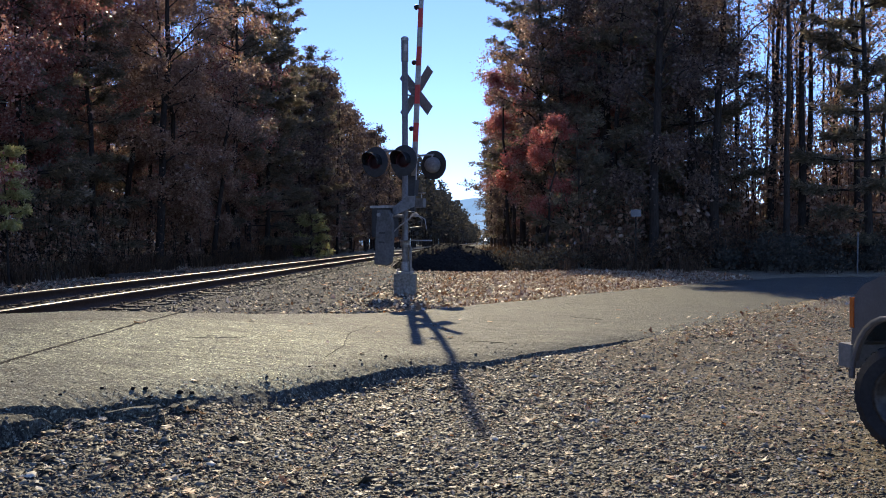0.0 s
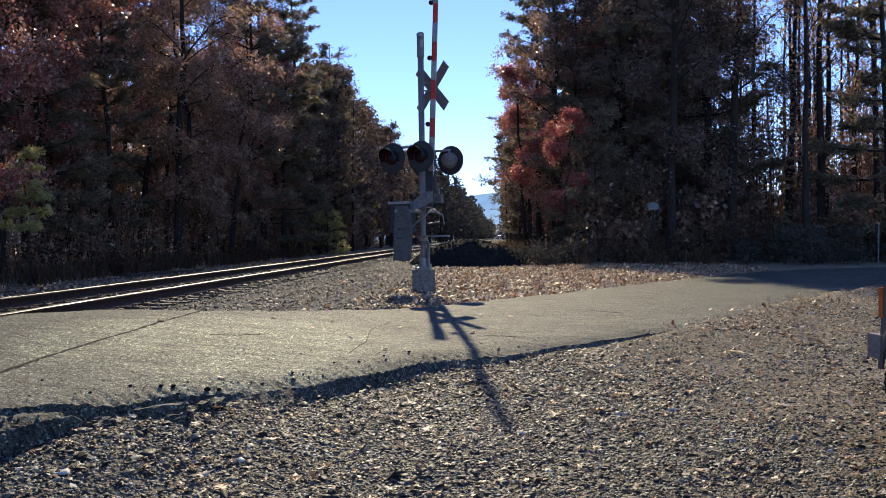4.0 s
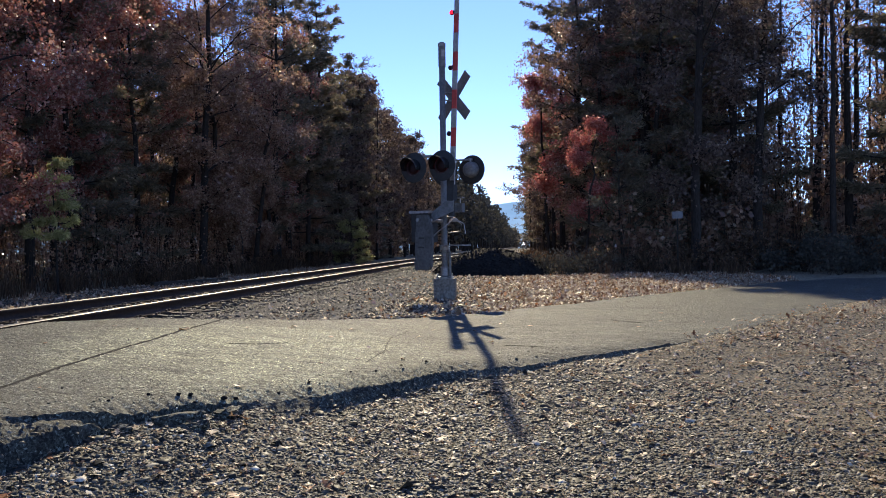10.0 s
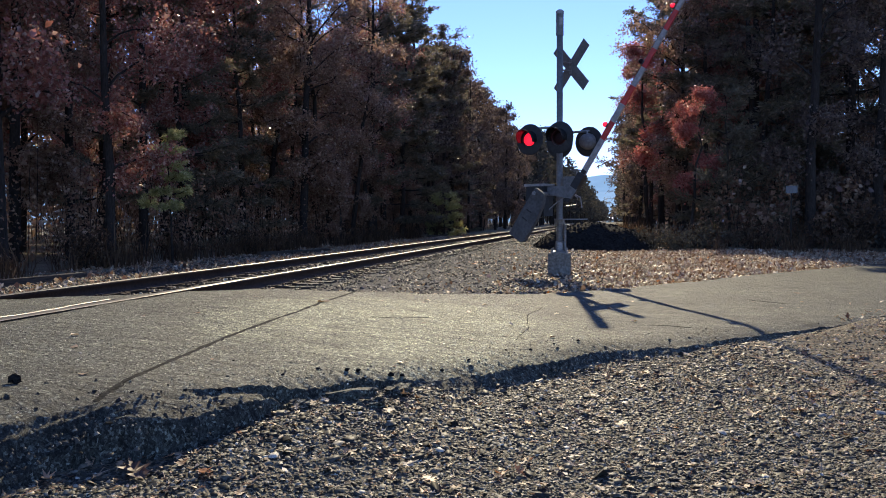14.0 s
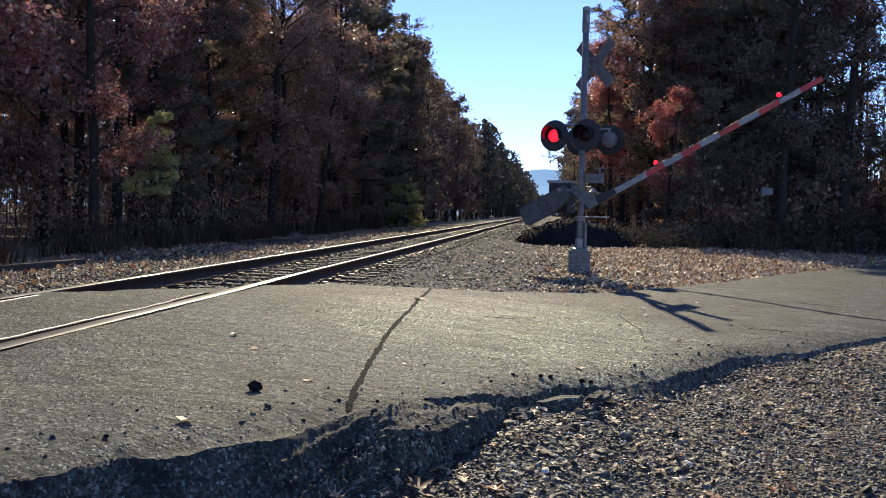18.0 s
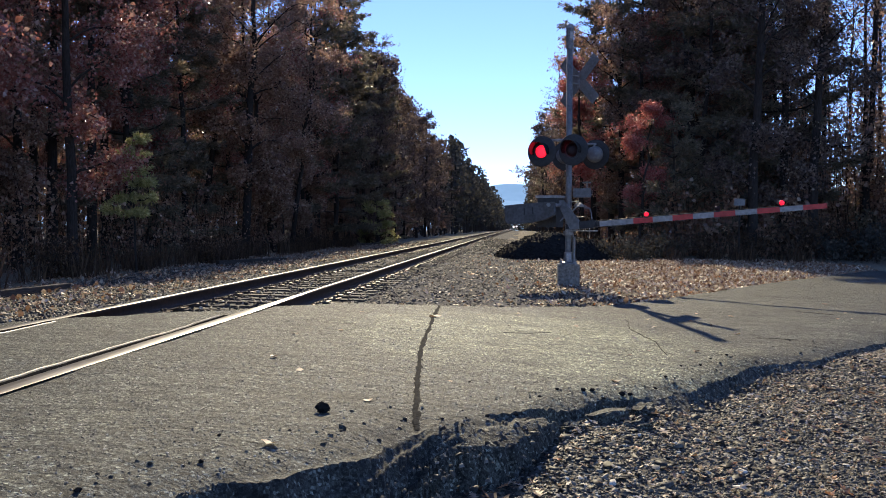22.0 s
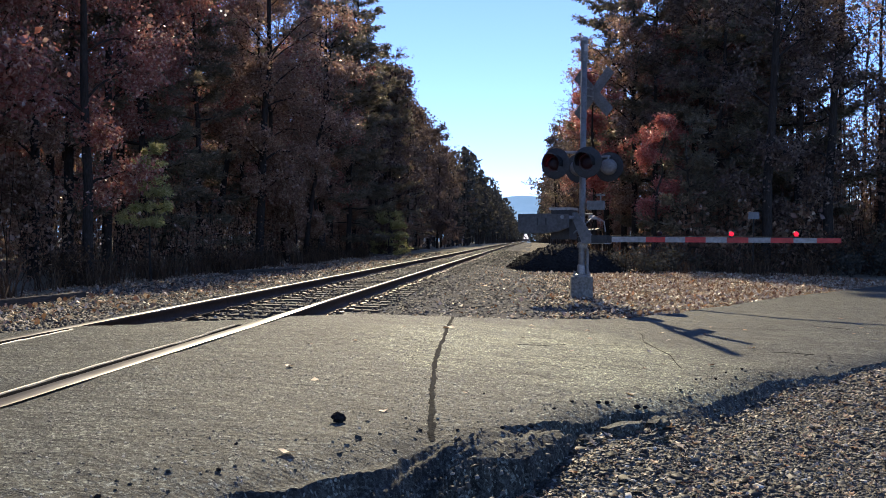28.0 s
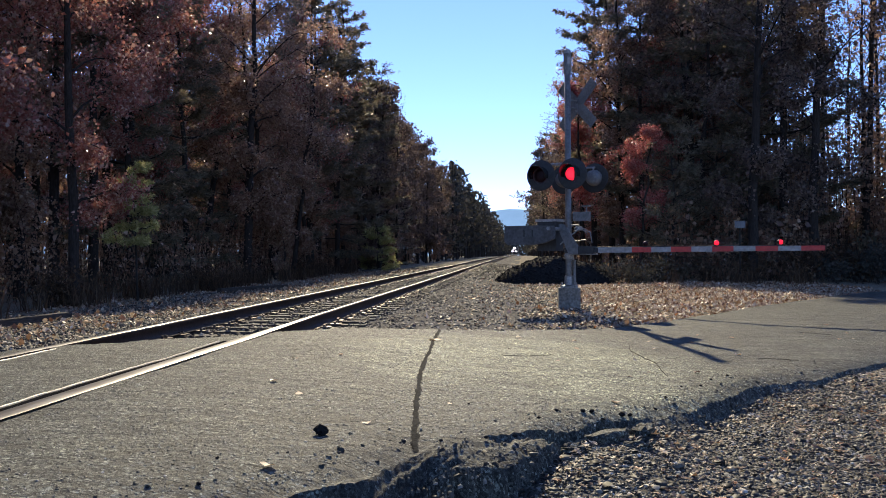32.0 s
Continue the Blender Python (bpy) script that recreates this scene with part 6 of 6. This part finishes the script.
def build_truck():
    """Local x to the front, y to its left, z up; the origin under the left front wheel."""
    gz = float(ground_z(8.8, 5.53)[0])
    t = thing("pickup_truck", "silver-grey pickup truck parked on the gravel", "truck", Matrix.Translation((8.785, 5.50, gz)) @ Euler((0, 0, radians(97))).to_matrix().to_4x4())
    W, R = 1.62, 0.355
    # Side sheets with round wheel openings, and the shell between them.
    def side_outline():
        pts = [(0.50, 0.52), (0.48, 0.66), (0.44, 0.98), (0.41, 1.03), (0.34, 1.08), (0.14, 1.145), (-0.55, 1.2), (-4.15, 1.16), (-4.18, 0.45)]
        for cx in (-2.95, 0.0):
            pts += [(cx + 0.445 * math.cos(a), 0.42 + 0.445 * math.sin(a)) for a in (math.pi - math.pi * k / 12 for k in range(13 if cx < 0 else 12))]
        return pts
    m = Matrix.Rotation(math.pi / 2, 4, "X")
    for name, y in (("left_side", 0.0), ("right_side", -W - 0.04)):
        part("side_panel", slab(side_outline(), -0.02, 0.02, m=Matrix.Translation((0, y + 0.02, 0)) @ m), PAINT, t, "", bevel=0.012)
    bm = bmesh.new()
    prof = [(0.49, 0.66), (0.455, 0.98), (0.425, 1.045), (0.35, 1.1), (0.14, 1.165), (-0.2, 1.2), (-0.55, 1.215)]
    rows = [[bm.verts.new((x, y, z - 0.03 * (abs(y + W / 2) / (W / 2)) ** 4)) for y in np.linspace(0.03, -W - 0.03, 9)] for x, z in prof]
    for p, q in zip(rows, rows[1:]):
        for i in range(8):
            bm.faces.new((p[i], p[i + 1], q[i + 1], q[i]))
    bmesh.ops.solidify(bm, geom=list(bm.faces), thickness=0.02)
    part("hood", bm, PAINT, t, "rounded front and hood", smooth=True)
    part("grille", boxed(0.455, 0.5, -W + 0.3, -0.3, 0.66, 0.92), BLACK, t, "dark grille", bevel=0.01)
    part("bumper", boxed(0.44, 0.595, -W - 0.06, 0.06, 0.49, 0.655), TRIM, t, "pale worn bumper", bevel=0.045)
    part("rear_bumper", boxed(-4.32, -4.16, -W - 0.02, 0.02, 0.45, 0.62), TRIM, t, "", bevel=0.03)
    for y in (0.005, -W + 0.005):
        part("marker_light", boxed(0.43, 0.475, y - 0.05, y + 0.043, 0.775, 0.985), AMBER, t, "tall amber corner lamp", bevel=0.025)
    for y in (-0.2, -W + 0.2):
        part("headlight", boxed(0.46, 0.505, y - 0.13, y + 0.13, 0.68, 0.9), GLASS, t, "rectangular headlight", bevel=0.012)
    # Cab, bed and underbody.
    bm = bmesh.new()
    cab = [(-0.55, 1.2), (-1.15, 1.68), (-2.0, 1.7), (-2.15, 1.18)]
    a = [bm.verts.new((x, -0.02 - (0.1 if z > 1.5 else 0), z)) for x, z in cab]
    b = [bm.verts.new((x, -W + 0.02 + (0.1 if z > 1.5 else 0), z)) for x, z in cab]
    bm.faces.new(a)
    bm.faces.new(b[::-1])
    for i in range(4):
        j = (i + 1) % 4
        bm.faces.new((a[i], b[i], b[j], a[j]))
    part("cab", bm, PAINT, t, bevel=0.04)
    part("windscreen", boxed(-0.34, 0.34, -0.68, 0.68, 0, 0.012, m=Matrix.Translation((-0.84, -W / 2, 1.455)) @ Euler((0, math.radians(38.6), 0)).to_matrix().to_4x4()), GLASS, t, "dark windscreen")
    for y in (-0.045, -W + 0.045):
        part("side_window", slab([(-0.72, 1.24), (-1.18, 1.6), (-1.95, 1.61), (-2.0, 1.24)], -0.008, 0.008, m=Matrix.Translation((0, y + (0.015 if y > -1 else -0.015), 0)) @ Matrix.Rotation(math.pi / 2, 4, "X")), GLASS, t, "dark side window")
    part("bed_floor", boxed(-4.15, -2.2, -W, 0, 0.72, 0.76), BLACK, t)
    part("tailgate", boxed(-4.18, -4.13, -W, 0, 0.72, 1.14), PAINT, t, bevel=0.01)
    part("underbody", boxed(-4.05, 0.2, -W + 0.12, -0.12, 0.36, 0.62), BLACK, t, "dark underbody", bevel=0.04)
    for cx in (0.0, -2.95):
        for y in (0.03, -W - 0.03):
            bm = bmesh.new()
            n = 14
            lips = []
            for k in range(n + 1):
                a_ = math.pi * (k / n)
                for r_, yy in ((0.44, 0.0), (0.475, 0.012), (0.475, 0.026), (0.44, 0.018)):
                    lips.append(bm.verts.new((cx + r_ * math.cos(a_), y + (yy if y > -1 else -yy), 0.42 + r_ * math.sin(a_))))
            for k in range(n):
                for q in range(4):
                    i0, i1 = k * 4 + q, k * 4 + (q + 1) % 4
                    bm.faces.new((lips[i0], lips[i1], lips[i1 + 4], lips[i0 + 4]))
            part("wheel_arch", bm, PAINT, t, "flared wheel arch", smooth=True)
    for cx in (0.0, -2.95):
        for y, out in ((-0.1, 1), (-W + 0.1, -1)):
            wm = Matrix.Translation((cx, y, R)) @ Matrix.Rotation(radians(25 if cx == 0 else 0), 4, "Z") @ Matrix.Rotation(-out * math.pi / 2, 4, "X")
            wheel = part("wheel", lathe([(0.2, -0.11), (0.29, -0.115), (0.345, -0.09), (R, -0.06), (R, 0.06), (0.345, 0.09), (0.29, 0.115), (0.215, 0.1), (0.205, 0.06), (0.2, -0.11)], 40), RUBBER, t, "black tyre", wm)
            part("rim", lathe([(0.0, 0.05), (0.06, 0.055), (0.075, 0.03), (0.12, 0.02), (0.165, 0.055), (0.19, 0.085), (0.214, 0.102), (0.205, -0.05), (0, -0.05)], 32), RIM, wheel, "dull alloy rim", smooth=True)
            tread = bmesh.new()
            for k in range(36):
                a_ = k * math.pi * 2 / 36
                box(tread, R - 0.012, R + 0.006, -0.012, 0.012, -0.075, 0.075, Matrix.Rotation(a_, 4, "Z"))
            part("tread", tread, RUBBER, wheel, "blocky tread")
    return t


build_truck()


# ---- train ----
LOCO = surface("dark_locomotive", (0.02, 0.022, 0.026), (0.05, 0.05, 0.055), 0.5, 0.1, fine=6, broad=0.6, relief=0.1)


def bogie(parent, y, label):
    b = part("bogie", boxed(-1.0, 1.0, y - 1.5, y + 1.5, 0.35, 0.75), BLACK, parent, label, bevel=0.05)
    for k in (-1.1, 0, 1.1):
        for x in (0.75, -0.75):
            part("wheel", lathe([(0, -0.06), (0.5, -0.06), (0.5, 0.06), (0, 0.06)], 18, Matrix.Translation((x, y + k, 0.5)) @ Matrix.Rotation(math.pi / 2, 4, "Y")), BLACK, b)


def build_locomotive():
    """Its front is at local y = 0 and looks along -y."""
    t = thing("locomotive", "dark diesel locomotive with headlights burning", "locomotive")
    part("frame", boxed(-1.5, 1.5, 0.3, 20.5, 0.9, 1.35), LOCO, t, bevel=0.03)
    part("nose", boxed(-0.85, 0.85, 0.7, 2.6, 1.35, 3.0), LOCO, t, "short low nose", bevel=0.12)
    part("cab", boxed(-1.5, 1.5, 2.4, 5.0, 1.35, 4.45), LOCO, t, "driver's cab", bevel=0.12)
    for x0, x1 in ((-1.3, -0.75), (-0.62, -0.06), (0.06, 0.62), (0.75, 1.3)):
        part("cab_window", boxed(x0, x1, 2.37, 2.42, 3.45, 4.0), GLASS, t, "dark cab window")
    part("engine_hood", boxed(-0.95, 0.95, 5.0, 19.5, 1.35, 4.2), LOCO, t, "long engine hood", bevel=0.1)
    part("radiator", boxed(-1.5, 1.5, 15.0, 18.8, 3.4, 4.5), LOCO, t, "flared radiator section", bevel=0.08)
    part("plough", slab([(-1.4, 0.35), (1.4, 0.35), (0.9, -0.15), (-0.9, -0.15)], 0.15, 0.95), BLACK, t, "snow plough")
    for x in (-0.14, 0.14):
        part("headlight", lathe([(0, 0), (0.16, 0), (0.16, 0.06), (0, 0.06)], 16, Matrix.Translation((x, 0.69, 2.85)) @ Matrix.Rotation(math.pi / 2, 4, "X")), HEADLIGHT, t, "bright headlight")
    for x in (-0.85, 0.85):
        part("ditch_light", lathe([(0, 0), (0.15, 0), (0.15, 0.06), (0, 0.06)], 16, Matrix.Translation((x, 0.29, 1.3)) @ Matrix.Rotation(math.pi / 2, 4, "X")), HEADLIGHT, t, "bright ditch light")
    for x in (-1.45, 1.45):
        part("handrail", boxed(x - 0.02, x + 0.02, 0.35, 2.3, 2.25, 2.29), STEEL, t)
        for y in (0.37, 1.3, 2.25):
            part("rail_post", boxed(x - 0.02, x + 0.02, y - 0.02, y + 0.02, 1.35, 2.25), STEEL, t)
    bogie(t, 4.0, "six-wheel bogie")
    bogie(t, 16.5, "six-wheel bogie")
    return t


def build_hopper():
    t = thing("hopper_wagon", "dark steel hopper wagon behind the locomotive", "wagon", group="wagons of the train")
    part("underframe", boxed(-1.4, 1.4, 0.3, 15.0, 0.9, 1.2), BLACK, t)
    body = bmesh.new()
    ring = []
    for y, z0 in ((0.5, 2.3), (3.0, 1.2), (12.3, 1.2), (14.8, 2.3)):
        ring.append([body.verts.new(c) for c in ((-1.5, y, z0), (1.5, y, z0), (1.5, y, 3.9), (-1.5, y, 3.9))])
    body.faces.new(ring[0])
    body.faces.new(ring[-1][::-1])
    for p, q in zip(ring, ring[1:]):
        for i in range(4):
            body.faces.new((p[i], q[i], q[(i + 1) % 4], p[(i + 1) % 4]))
    part("body", body, GREY, t, "grey steel hopper body")
    for k in range(9):
        for x in (-1.55, 1.51):
            part("rib", boxed(x, x + 0.04, 2.9 + k * 1.15, 3.0 + k * 1.15, 1.3, 3.9), GREY, t)
    for y in (2.2, 13.1):
        bogie(t, y, "wagon bogie")
    return t


loco = build_locomotive()
wagons = [build_hopper()]
for i in range(2):
    wagons.append(copy_thing(wagons[0], Matrix.Identity(4)))


# ---- what moves ----
def flip_rows(spans, axis):
    """Rows for a lens that turns its lit side out during the spans, half a turn in three frames."""
    def at(angle):
        return pose(0, 0, 0.016, angle, 0, 0) if axis == "x" else pose(0, 0, 0, 0, 0, angle)
    rows, angle = [(0.0, at(0))], 0
    for a, b in spans:
        for t in (a, b):
            for k in range(4):
                rows.append((t + (k - 1.5) / 30, at(angle + 60 * k)))
            angle += 180
    return rows + [(32.5, at(angle))]


def motions():
    up = [(0, 87.1), (10.6, 87.4), (11, 87.2), (11.5, 81.4), (12, 75.0), (12.5, 69.0), (13, 64.1), (13.5, 61.0), (14, 56.7), (14.5, 53.1), (15, 48.6), (15.5, 45.2), (16.5, 38.2), (17.5, 30.9), (18, 27.9), (18.5, 24.6), (19, 21.0), (20, 14.8), (21, 9.6), (21.5, 7.5), (22, 4.4), (22.5, 2.6), (23, 1.4), (23.5, 0.4), (24, 0.3), (32, 0.1)]
    walk(gate, [(t, gate_pose(phi)) for t, phi in up])
    one = [(7.7, 8.25), (10.4, 10.8), (11.3, 11.75), (12.75, 13.25), (13.75, 14.75), (15.25, 15.85), (16.5, 17.1), (17.85, 18.55), (19.2, 19.45), (20.8, 21.3), (21.9, 22.4), (23.2, 23.7), (24.45, 25.1), (25.75, 26.3), (27.0, 27.35), (28.5, 28.75), (29.75, 30.2), (30.8, 31.65)]
    two = [(8.4, 8.75), (10.85, 11.2), (11.85, 12.65), (13.35, 13.65), (14.85, 15.15), (15.95, 16.4), (17.2, 17.7), (18.65, 19.1), (21.4, 21.8), (22.5, 23.1), (23.8, 24.3), (25.2, 25.65), (26.4, 26.9), (28.85, 29.65), (30.3, 30.7), (31.75, 32.3)]
    walk(lenses[0], flip_rows(one, "x"))
    walk(lenses[1], flip_rows(two, "x"))
    walk(bulbs[0], [(t, BULB[0] @ m) for t, m in flip_rows(sorted(one + [(20.3, 20.6)]), "z")])
    walk(bulbs[1], [(t, BULB[1] @ m) for t, m in flip_rows(sorted(two + [(19.7, 20.15), (27.5, 28.3)]), "z")])
    walk(bulbs[2], [(t, BULB[2] @ m) for t, m in flip_rows([(8.0, 32.3)], "z")])
    def run(ob, back):
        walk(ob, [(t, pose(float(track_x(745 - 10.9 * t + back)), 745 - 10.9 * t + back, 0, 0, 0, -0.487)) for t in (0, 8, 16, 24, 32)])
    run(loco, 0)
    for i, w in enumerate(wagons):
        run(w, 21.5 + 15.6 * i)


motions()
